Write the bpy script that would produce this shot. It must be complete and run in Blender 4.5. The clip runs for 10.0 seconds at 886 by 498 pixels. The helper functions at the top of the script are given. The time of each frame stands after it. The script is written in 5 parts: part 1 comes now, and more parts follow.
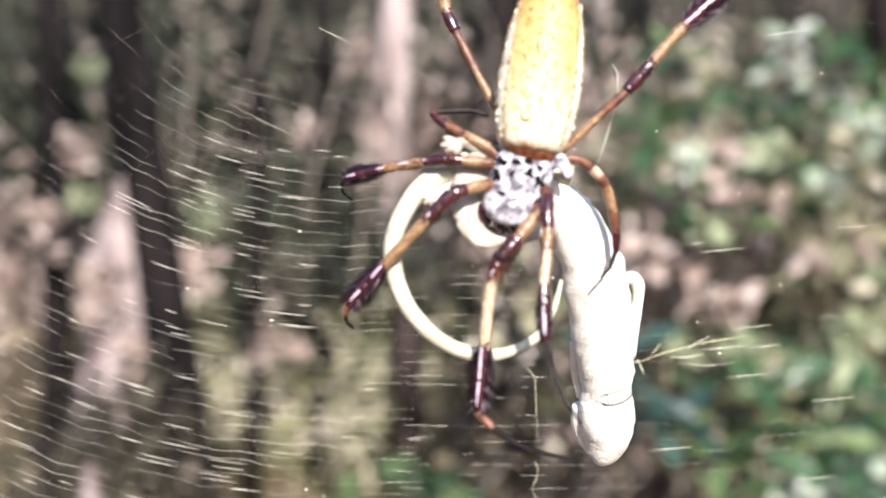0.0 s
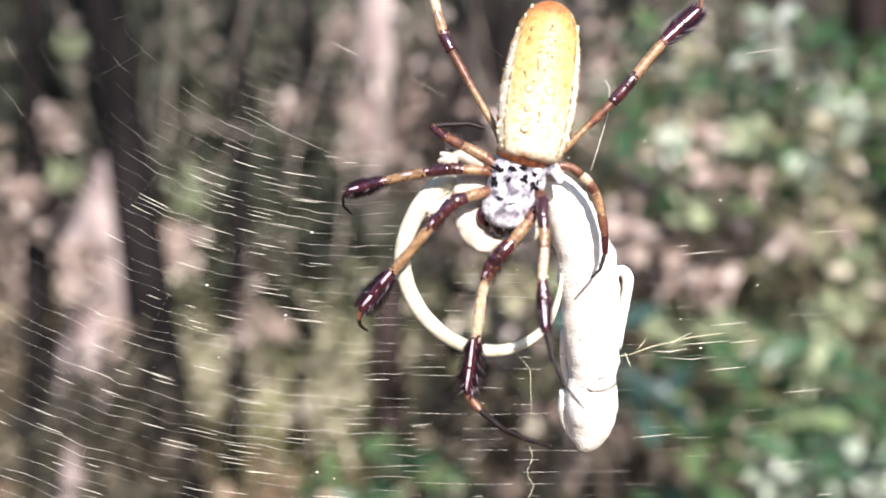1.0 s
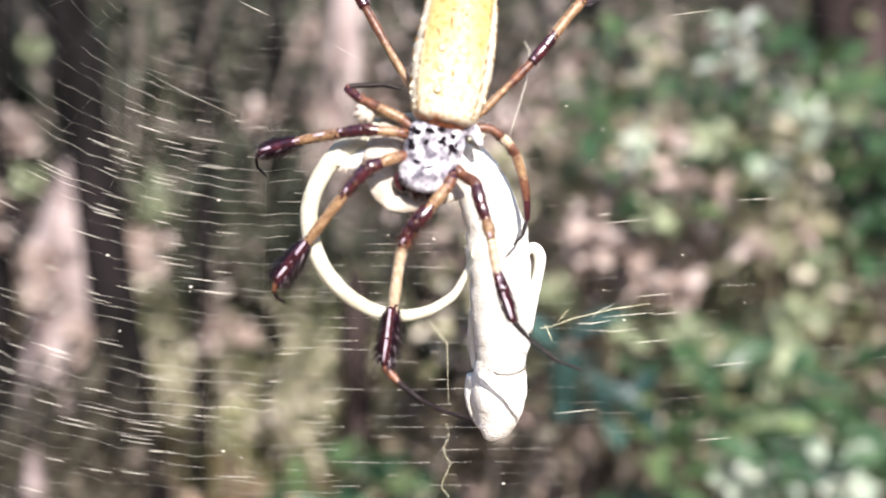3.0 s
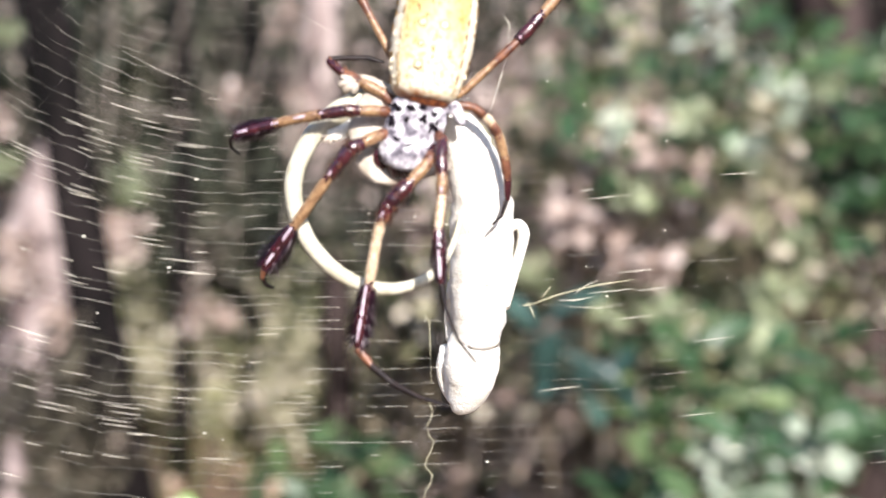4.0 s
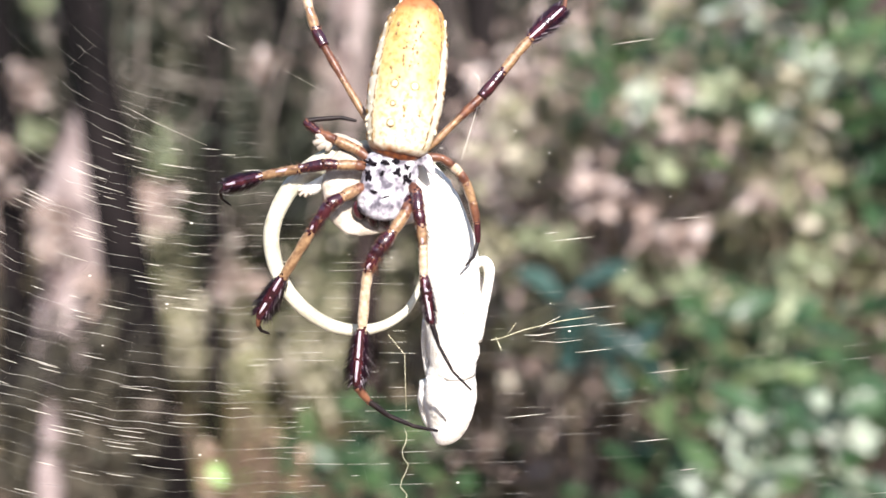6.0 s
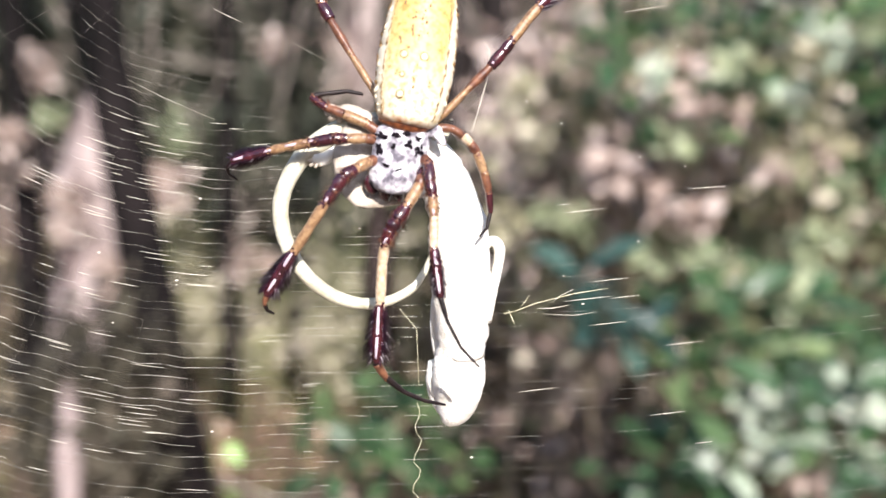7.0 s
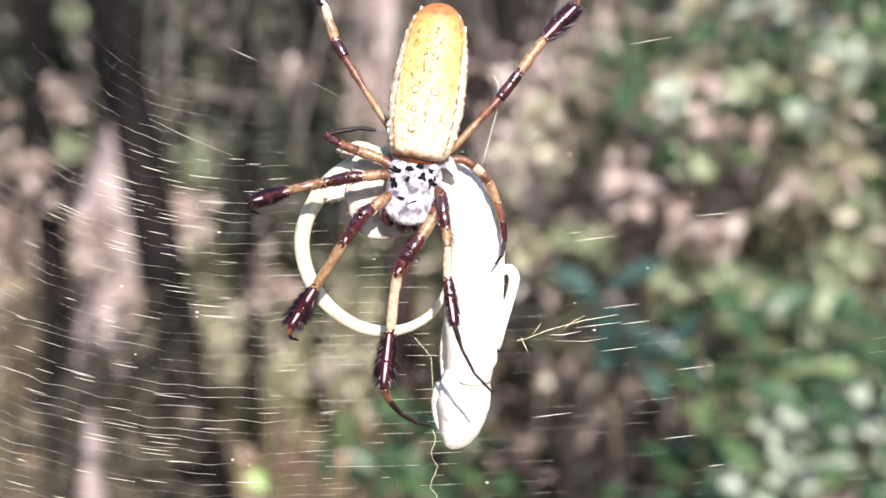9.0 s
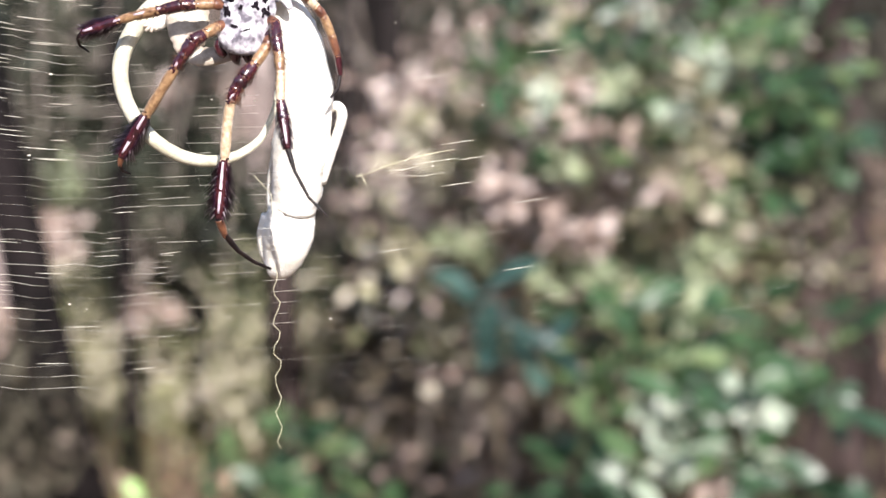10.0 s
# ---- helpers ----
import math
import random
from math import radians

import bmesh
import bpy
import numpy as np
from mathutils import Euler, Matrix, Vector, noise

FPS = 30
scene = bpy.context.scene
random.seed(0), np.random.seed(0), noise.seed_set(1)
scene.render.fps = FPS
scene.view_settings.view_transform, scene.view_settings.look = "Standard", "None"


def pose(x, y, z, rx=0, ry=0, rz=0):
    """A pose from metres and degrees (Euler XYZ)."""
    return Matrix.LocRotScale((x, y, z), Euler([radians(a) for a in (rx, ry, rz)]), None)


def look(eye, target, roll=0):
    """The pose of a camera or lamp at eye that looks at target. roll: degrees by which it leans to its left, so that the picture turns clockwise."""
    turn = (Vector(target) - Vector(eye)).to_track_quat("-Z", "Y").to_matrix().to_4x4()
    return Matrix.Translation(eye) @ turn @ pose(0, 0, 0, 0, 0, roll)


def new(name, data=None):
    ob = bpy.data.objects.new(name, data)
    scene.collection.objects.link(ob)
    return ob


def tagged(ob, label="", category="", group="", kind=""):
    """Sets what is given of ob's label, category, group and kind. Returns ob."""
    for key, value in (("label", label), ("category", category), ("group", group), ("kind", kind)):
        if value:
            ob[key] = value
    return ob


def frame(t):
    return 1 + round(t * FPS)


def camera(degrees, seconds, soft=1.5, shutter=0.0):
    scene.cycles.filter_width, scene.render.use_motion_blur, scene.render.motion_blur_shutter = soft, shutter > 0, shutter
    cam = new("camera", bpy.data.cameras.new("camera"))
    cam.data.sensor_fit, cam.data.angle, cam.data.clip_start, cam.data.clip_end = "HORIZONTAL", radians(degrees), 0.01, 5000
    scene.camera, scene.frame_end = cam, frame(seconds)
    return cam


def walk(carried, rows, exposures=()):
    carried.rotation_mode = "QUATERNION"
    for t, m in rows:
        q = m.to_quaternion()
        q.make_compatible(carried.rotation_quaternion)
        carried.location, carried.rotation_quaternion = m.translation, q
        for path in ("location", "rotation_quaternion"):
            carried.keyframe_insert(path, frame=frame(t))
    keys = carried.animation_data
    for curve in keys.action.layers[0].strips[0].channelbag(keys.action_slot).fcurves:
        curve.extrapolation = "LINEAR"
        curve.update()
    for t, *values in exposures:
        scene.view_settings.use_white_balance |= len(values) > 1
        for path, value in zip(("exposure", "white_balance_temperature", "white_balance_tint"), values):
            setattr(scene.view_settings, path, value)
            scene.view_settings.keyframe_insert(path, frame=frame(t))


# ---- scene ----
cam = camera(45, 10.0, soft=1.5)
cam.data.dof.use_dof = True
cam.data.dof.focus_distance = 0.197
cam.data.dof.aperture_fstop = 10.5
CAM_ROWS = [
    (0, pose(-0.0184, 0.0233, 1.2342, 84.17, -1.25, 0.81)),
    (0.3, pose(-0.0294, 0.0183, 1.2325, 83.07, -1.37, 0.44)),
    (0.5, pose(-0.0266, 0.0157, 1.2359, 82.95, -1.38, 0.45)),
    (0.8, pose(-0.0216, 0.0130, 1.2407, 83.05, -1.36, -0.14)),
    (1, pose(-0.0222, 0.0106, 1.2393, 83.06, -1.75, -0.17)),
    (1.2, pose(-0.0194, 0.0092, 1.2389, 83.07, -1.71, -0.48)),
    (1.5, pose(-0.0195, 0.0085, 1.2509, 82.03, -1.88, -0.63)),
    (1.8, pose(-0.0131, 0.0131, 1.2488, 82.33, -1.04, -0.89)),
    (2, pose(-0.0083, 0.0163, 1.2487, 82.12, -1.18, -1.15)),
    (2.2, pose(-0.0068, 0.0143, 1.2454, 82.51, -1.02, -1.29)),
    (2.5, pose(-0.0105, 0.0121, 1.2456, 82.73, -1.23, -1.13)),
    (2.7, pose(-0.0115, 0.0168, 1.2401, 83.52, -1.84, -1.23)),
    (3.8, pose(-0.0133, 0.0182, 1.2270, 83.08, -1.14, -2.96)),
    (4, pose(-0.0124, 0.0190, 1.2313, 82.53, -1.44, -2.87)),
    (4.2, pose(-0.0043, 0.0139, 1.2362, 82.78, -1.38, -3.12)),
    (4.5, pose(-0.0029, 0.0070, 1.2438, 82.36, -1.58, -1.58)),
    (5, pose(-0.0031, 0.0052, 1.2400, 80.70, -1.43, -1.65)),
    (5.2, pose(-0.0009, 0.0040, 1.2411, 80.45, -1.18, -1.59)),
    (5.5, pose(-0.0009, 0.0028, 1.2457, 80.28, -1.19, -1.48)),
    (5.7, pose(-0.0018, 0.0047, 1.2478, 80.87, -1.48, -1.32)),
    (6.8, pose(-0.0037, 0.0065, 1.2424, 79.43, -0.53, -0.44)),
    (7, pose(-0.0025, 0.0076, 1.2455, 79.44, -0.62, -0.52)),
    (7.2, pose(-0.0004, 0.0072, 1.2492, 79.89, -0.52, -0.47)),
    (7.5, pose(-0.0015, 0.0050, 1.2476, 79.85, -0.41, -0.53)),
    (7.7, pose(0.0001, 0.0016, 1.2488, 80.30, -0.47, -0.52)),
    (8, pose(0.0013, -0.0037, 1.2497, 80.49, -0.29, -0.50)),
    (8.5, pose(0.0000, 0.0000, 1.2500, 80.00, 0.00, 0.00)),
    (8.7, pose(-0.0019, 0.0015, 1.2500, 80.15, 0.02, 0.19)),
    (9, pose(-0.0011, 0.0034, 1.2472, 80.74, 0.37, 0.43)),
    (9.2, pose(0.0095, 0.0049, 1.2407, 81.76, 0.77, 0.65)),
    (9.5, pose(0.0149, 0.0063, 1.2271, 83.83, 1.00, -1.16)),
    (9.7, pose(0.0165, 0.0126, 1.2229, 84.20, 1.20, -3.15)),
    (9.8, pose(0.0128, 0.0072, 1.2218, 83.90, 1.45, -4.08)),
    (10, pose(0.0065, -0.0048, 1.2131, 81.97, 0.93, -5.91)),
]
walk(cam, CAM_ROWS, exposures=[(0, 0.99, 6480, 13), (10, 0.99, 6480, 13)])

# ---- light ----
SUN_TO = Vector((0.20, -0.80, 0.56)).normalized()
world = bpy.data.worlds.new("world")
scene.world = world
world.use_nodes = True
wn = world.node_tree
sky = wn.nodes.new("ShaderNodeTexSky")
sky.sky_type = "NISHITA"
sky.sun_disc = False
sky.sun_elevation = math.asin(SUN_TO.z)
sky.sun_rotation = math.atan2(SUN_TO.x, SUN_TO.y)
bg = next(n for n in wn.nodes if n.type == "BACKGROUND")
bg.inputs["Strength"].default_value = 0.148
wn.links.new(sky.outputs["Color"], bg.inputs["Color"])
sun_data = bpy.data.lights.new("sun", "SUN")
sun_data.energy = 5.0
sun_data.angle = radians(0.5)
sun_data.color = (1.0, 0.95, 0.90)
sun = new("sun", sun_data)
sun.matrix_world = look(SUN_TO * 20, (0, 0, 0))

# ---- materials ----


def nodes_of(name):
    m = bpy.data.materials.new(name)
    m.use_nodes = True
    nt = m.node_tree
    return m, nt, next(n for n in nt.nodes if n.type == "BSDF_PRINCIPLED")


def noise_node(nt, scale, detail=4, coord="Object"):
    tc = nt.nodes.new("ShaderNodeTexCoord")
    nz = nt.nodes.new("ShaderNodeTexNoise")
    nz.inputs["Scale"].default_value = scale
    nz.inputs["Detail"].default_value = detail
    nt.links.new(tc.outputs[coord], nz.inputs["Vector"])
    return nz


def ramp_node(nt, source, stops):
    r = nt.nodes.new("ShaderNodeValToRGB")
    el = r.color_ramp.elements
    while len(el) < len(stops):
        el.new(0.5)
    for e, (p, c) in zip(el, stops):
        e.position = p
        e.color = (*c, 1)
    nt.links.new(source, r.inputs["Fac"])
    return r


def mix_node(nt, fac, a, b, mode="MIX"):
    mx = nt.nodes.new("ShaderNodeMix")
    mx.data_type = "RGBA"
    mx.blend_type = mode
    for key, v in (("Factor", fac), ("A", a), ("B", b)):
        sock = [s for s in mx.inputs if s.name == key and (s.type == "RGBA" or key == "Factor" and s.type == "VALUE")][0]
        if isinstance(v, (int, float)):
            sock.default_value = v
        elif isinstance(v, tuple):
            sock.default_value = (*v, 1)
        else:
            nt.links.new(v, sock)
    return [s for s in mx.outputs if s.type == "RGBA"][0]


def bump_node(nt, bsdf, height, strength, distance):
    b = nt.nodes.new("ShaderNodeBump")
    b.inputs["Strength"].default_value = strength
    b.inputs["Distance"].default_value = distance
    nt.links.new(height, b.inputs["Height"])
    nt.links.new(b.outputs["Normal"], bsdf.inputs["Normal"])


def plain(name, c1, c2, scale, rough=0.5, bump=0.3, dist=0.0002, detail=4, fine=6.0, spec=0.5):
    """Two mottled colours at two scales with a fine relief."""
    m, nt, b = nodes_of(name)
    n1 = noise_node(nt, scale, detail)
    n2 = noise_node(nt, scale * fine, detail)
    r = ramp_node(nt, n1.outputs["Fac"], [(0.35, c1), (0.65, c2)])
    col = mix_node(nt, 0.35, r.outputs["Color"], n2.outputs["Fac"], "SOFT_LIGHT")
    nt.links.new(col, b.inputs["Base Color"])
    b.inputs["Roughness"].default_value = rough
    b.inputs["Specular IOR Level"].default_value = spec
    bump_node(nt, b, n2.outputs["Fac"], bump, dist)
    return m


def leafy(name, stops, rough, trans=0.25, islands=True, scale=30.0, spec=0.5, patch=0.0, lift=-1.4):
    """Leaf surfaces: a colour of its own for each leaf, veining noise and some light through the blade."""
    m, nt, b = nodes_of(name)
    if islands:
        g = nt.nodes.new("ShaderNodeNewGeometry")
        src = g.outputs["Random Per Island"]
    else:
        g = nt.nodes.new("ShaderNodeObjectInfo")
        src = g.outputs["Random"]
    if patch:
        # tint changes by clump: large noise puts sunlit and dark clumps in colour
        big = noise_node(nt, patch, 4)
        tall = nt.nodes.new("ShaderNodeMapping")
        tall.inputs["Scale"].default_value = (1, 1, 0.5)
        nt.links.new(big.inputs["Vector"].links[0].from_socket, tall.inputs["Vector"])
        nt.links.new(tall.outputs["Vector"], big.inputs["Vector"])
        spread = nt.nodes.new("ShaderNodeMath")
        spread.operation = "MULTIPLY_ADD"
        spread.inputs[1].default_value = 3.2
        spread.inputs[2].default_value = lift
        nt.links.new(big.outputs["Fac"], spread.inputs[0])
        both = nt.nodes.new("ShaderNodeMath")
        both.operation = "MULTIPLY_ADD"
        both.use_clamp = True
        both.inputs[1].default_value = 0.45
        nt.links.new(src, both.inputs[0])
        nt.links.new(spread.outputs[0], both.inputs[2])
        src = both.outputs[0]
    r = ramp_node(nt, src, stops)
    n1 = noise_node(nt, scale, 5)
    col = mix_node(nt, 0.4, r.outputs["Color"], n1.outputs["Fac"], "SOFT_LIGHT")
    nt.links.new(col, b.inputs["Base Color"])
    b.inputs["Roughness"].default_value = rough
    b.inputs["Specular IOR Level"].default_value = spec
    tr = nt.nodes.new("ShaderNodeBsdfTranslucent")
    nt.links.new(col, tr.inputs["Color"])
    ms = nt.nodes.new("ShaderNodeMixShader")
    ms.inputs[0].default_value = trans
    out = next(n for n in nt.nodes if n.type == "OUTPUT_MATERIAL")
    nt.links.new(b.outputs[0], ms.inputs[1])
    nt.links.new(tr.outputs[0], ms.inputs[2])
    nt.links.new(ms.outputs[0], out.inputs["Surface"])
    bump_node(nt, b, n1.outputs["Fac"], 0.3, 0.002)
    return m


def bark(name, dark, light, scale=14.0, rough=0.9):
    """Furrowed bark: noise drawn out along the trunk."""
    m, nt, b = nodes_of(name)
    tc = nt.nodes.new("ShaderNodeTexCoord")
    mp = nt.nodes.new("ShaderNodeMapping")
    mp.inputs["Scale"].default_value = (1, 1, 0.22)
    nt.links.new(tc.outputs["Object"], mp.inputs["Vector"])
    n1 = nt.nodes.new("ShaderNodeTexNoise")
    n1.inputs["Scale"].default_value = scale
    n1.inputs["Detail"].default_value = 7
    nt.links.new(mp.outputs["Vector"], n1.inputs["Vector"])
    n2 = noise_node(nt, 3.0, 3)
    r = ramp_node(nt, n1.outputs["Fac"], [(0.38, dark), (0.62, light)])
    col = mix_node(nt, 0.5, r.outputs["Color"], n2.outputs["Fac"], "SOFT_LIGHT")
    nt.links.new(col, b.inputs["Base Color"])
    b.inputs["Roughness"].default_value = rough
    b.inputs["Specular IOR Level"].default_value = 0.12
    bump_node(nt, b, n1.outputs["Fac"], 0.9, 0.02)
    return m


M_CREAM = plain("leg_cream", (0.38, 0.26, 0.15), (0.60, 0.48, 0.35), 1100, 0.3)
M_AMBER = plain("leg_amber", (0.165, 0.085, 0.042), (0.35, 0.22, 0.115), 1300, 0.3)
M_BROWN = plain("leg_brown", (0.07, 0.024, 0.016), (0.20, 0.085, 0.045), 700, 0.35)
M_MAROON = plain("leg_maroon", (0.016, 0.003, 0.006), (0.060, 0.009, 0.014), 500, 0.24, bump=0.12, spec=1.0)
M_BLACK = plain("leg_black", (0.006, 0.004, 0.005), (0.018, 0.011, 0.010), 900, 0.5, spec=0.25)
M_HIGHLIGHT = plain("leg_highlight", (0.42, 0.33, 0.40), (0.68, 0.60, 0.66), 700, 0.3)
M_FRINGE = plain("leg_fringe", (0.24, 0.20, 0.23), (0.42, 0.37, 0.40), 900, 0.4)
M_TUFT = plain("leg_hair", (0.013, 0.006, 0.014), (0.046, 0.013, 0.028), 900, 0.35)
M_PATCH = plain("patch_black", (0.004, 0.003, 0.005), (0.012, 0.009, 0.012), 900, 0.95, spec=0.08)
M_SPRIG = leafy("leaf_sprig", [(0.0, (0.16, 0.34, 0.06)), (1.0, (0.34, 0.55, 0.16))], 0.4, 0.35, islands=False)
M_SKIN = plain("bleached_skin", (0.80, 0.76, 0.66), (0.88, 0.86, 0.80), 350, 0.42, 0.5, 0.0004)
M_TAIL = plain("tail_skin", (0.42, 0.39, 0.28), (0.62, 0.60, 0.48), 260, 0.45, 0.5, 0.0003)
M_GREYSKIN = plain("limb_skin", (0.30, 0.25, 0.195), (0.52, 0.46, 0.39), 400, 0.5, 0.5, 0.0003)
M_DOT = plain("abdomen_dot", (0.55, 0.47, 0.25), (0.64, 0.58, 0.40), 1500, 0.4)
M_PIT = plain("abdomen_pit", (0.12, 0.07, 0.02), (0.26, 0.15, 0.05), 1500, 0.5)
M_MARGIN = plain("abdomen_margin", (0.46, 0.38, 0.24), (0.66, 0.60, 0.46), 1500, 0.4)
M_RIM = plain("waist_brown", (0.06, 0.016, 0.008), (0.19, 0.06, 0.018), 900, 0.35)

# shade on the trunks is put into these two near-black bark colours
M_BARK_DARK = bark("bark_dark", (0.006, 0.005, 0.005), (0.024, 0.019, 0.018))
M_BARK_SHADE = bark("bark_shade", (0.003, 0.0025, 0.0025), (0.013, 0.010, 0.010))
M_BARK_BROWN = bark("bark_brown", (0.014, 0.010, 0.009), (0.060, 0.043, 0.040))
M_BARK_PALE = bark("bark_pale", (0.20, 0.15, 0.14), (0.44, 0.37, 0.355))
M_BARK_PINK = bark("bark_pinkish", (0.12, 0.088, 0.083), (0.44, 0.365, 0.35), 9)
M_STEM = bark("shrub_stem", (0.05, 0.04, 0.03), (0.16, 0.13, 0.09), 60)
M_TWIG = bark("twig_grey", (0.13, 0.11, 0.09), (0.36, 0.31, 0.27), 60)
M_GREEN = leafy("leaf_green", [(0.0, (0.022, 0.052, 0.026)), (0.4, (0.036, 0.080, 0.034)), (0.75, (0.055, 0.108, 0.042)), (1.0, (0.15, 0.20, 0.085))], 0.36, 0.2, islands=False, spec=0.45)
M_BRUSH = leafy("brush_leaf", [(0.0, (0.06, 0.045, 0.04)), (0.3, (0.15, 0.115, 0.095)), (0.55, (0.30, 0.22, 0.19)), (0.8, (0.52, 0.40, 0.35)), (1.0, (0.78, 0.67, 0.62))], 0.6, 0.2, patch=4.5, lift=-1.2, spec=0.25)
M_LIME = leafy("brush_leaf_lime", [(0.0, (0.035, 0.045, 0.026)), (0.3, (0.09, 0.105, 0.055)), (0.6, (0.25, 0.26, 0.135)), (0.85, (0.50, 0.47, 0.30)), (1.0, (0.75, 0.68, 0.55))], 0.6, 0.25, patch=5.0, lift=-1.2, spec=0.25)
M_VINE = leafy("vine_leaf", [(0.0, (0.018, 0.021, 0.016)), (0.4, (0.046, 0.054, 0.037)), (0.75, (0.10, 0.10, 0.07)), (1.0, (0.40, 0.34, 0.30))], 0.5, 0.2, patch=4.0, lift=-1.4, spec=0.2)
# darker olive leaf: the half shade of the brush is in this colour
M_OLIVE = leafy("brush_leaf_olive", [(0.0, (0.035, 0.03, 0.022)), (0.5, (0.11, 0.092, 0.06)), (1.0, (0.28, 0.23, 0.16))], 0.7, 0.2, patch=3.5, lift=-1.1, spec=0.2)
# sunlit copy of the green leaf, with the sun in its pale colour
M_PALE_LEAF = leafy("leaf_pale", [(0.0, (0.20, 0.28, 0.14)), (0.6, (0.34, 0.41, 0.27)), (1.0, (0.32, 0.42, 0.16))], 0.35, 0.25, islands=False)
# near-white copy of the leaf; its sun glint is painted as colour
M_GLINT = leafy("leaf_glint_paint", [(0.0, (0.24, 0.31, 0.20)), (1.0, (0.56, 0.60, 0.52))], 0.25, 0.2, islands=False, spec=0.7)
M_TEAL = leafy("leaf_bluish", [(0.0, (0.016, 0.042, 0.034)), (0.6, (0.032, 0.070, 0.060)), (1.0, (0.07, 0.13, 0.10))], 0.35, 0.15, islands=False)
M_TAN = leafy("leaf_dry_tan", [(0.0, (0.26, 0.19, 0.16)), (0.5, (0.46, 0.36, 0.31)), (1.0, (0.70, 0.60, 0.55))], 0.6, 0.2, spec=0.25)
M_CREAM_LEAF = leafy("leaf_dry_cream", [(0.0, (0.19, 0.18, 0.11)), (0.5, (0.32, 0.30, 0.19)), (1.0, (0.56, 0.51, 0.40))], 0.6, 0.2, spec=0.25)
M_FRESH = leafy("leaf_fresh", [(0.0, (0.17, 0.20, 0.12)), (0.5, (0.30, 0.34, 0.20)), (1.0, (0.46, 0.50, 0.34))], 0.4, 0.3)
# whitish spray leaf that paints blurred glints of sun
M_BRIGHT = leafy("spray_glint_paint", [(0.0, (0.34, 0.42, 0.30)), (0.5, (0.50, 0.56, 0.44)), (1.0, (0.68, 0.70, 0.60))], 0.4, 0.25, spec=0.5)
M_FAR = leafy("far_leaf", [(0.0, (0.03, 0.027, 0.023)), (0.5, (0.08, 0.073, 0.052)), (0.8, (0.17, 0.14, 0.11)), (1.0, (0.44, 0.35, 0.31))], 0.8, 0.2, scale=6, patch=2.5, lift=-1.62, spec=0.15)
M_LITTER = leafy("litter_leaf", [(0.0, (0.08, 0.045, 0.03)), (0.5, (0.22, 0.13, 0.08)), (0.85, (0.40, 0.27, 0.19)), (1.0, (0.58, 0.46, 0.36))], 0.75, 0.1)
M_GRASS = leafy("grass_blade", [(0.0, (0.06, 0.08, 0.03)), (0.6, (0.16, 0.17, 0.07)), (1.0, (0.40, 0.34, 0.19))], 0.6, 0.3)
M_CANOPY = leafy("canopy_leaf", [(0.0, (0.03, 0.06, 0.02)), (1.0, (0.09, 0.15, 0.04))], 0.5, 0.2)


def ground_material():
    m, nt, b = nodes_of("leaf_litter_soil")
    n1 = noise_node(nt, 1.3, 5)
    n2 = noise_node(nt, 24, 6)
    r = ramp_node(nt, n2.outputs["Fac"], [(0.3, (0.045, 0.03, 0.022)), (0.55, (0.14, 0.09, 0.06)), (0.75, (0.30, 0.21, 0.15))])
    col = mix_node(nt, 0.6, r.outputs["Color"], n1.outputs["Fac"], "SOFT_LIGHT")
    nt.links.new(col, b.inputs["Base Color"])
    b.inputs["Roughness"].default_value = 0.95
    bump_node(nt, b, n2.outputs["Fac"], 0.8, 0.03)
    return m


def backdrop_material():
    m, nt, b = nodes_of("distant_woods")
    n1 = noise_node(nt, 0.9, 6)
    r = ramp_node(nt, n1.outputs["Fac"], [(0.35, (0.02, 0.018, 0.015)), (0.6, (0.05, 0.045, 0.034)), (0.75, (0.11, 0.095, 0.08))])
    nt.links.new(r.outputs["Color"], b.inputs["Base Color"])
    b.inputs["Roughness"].default_value = 1.0
    return m


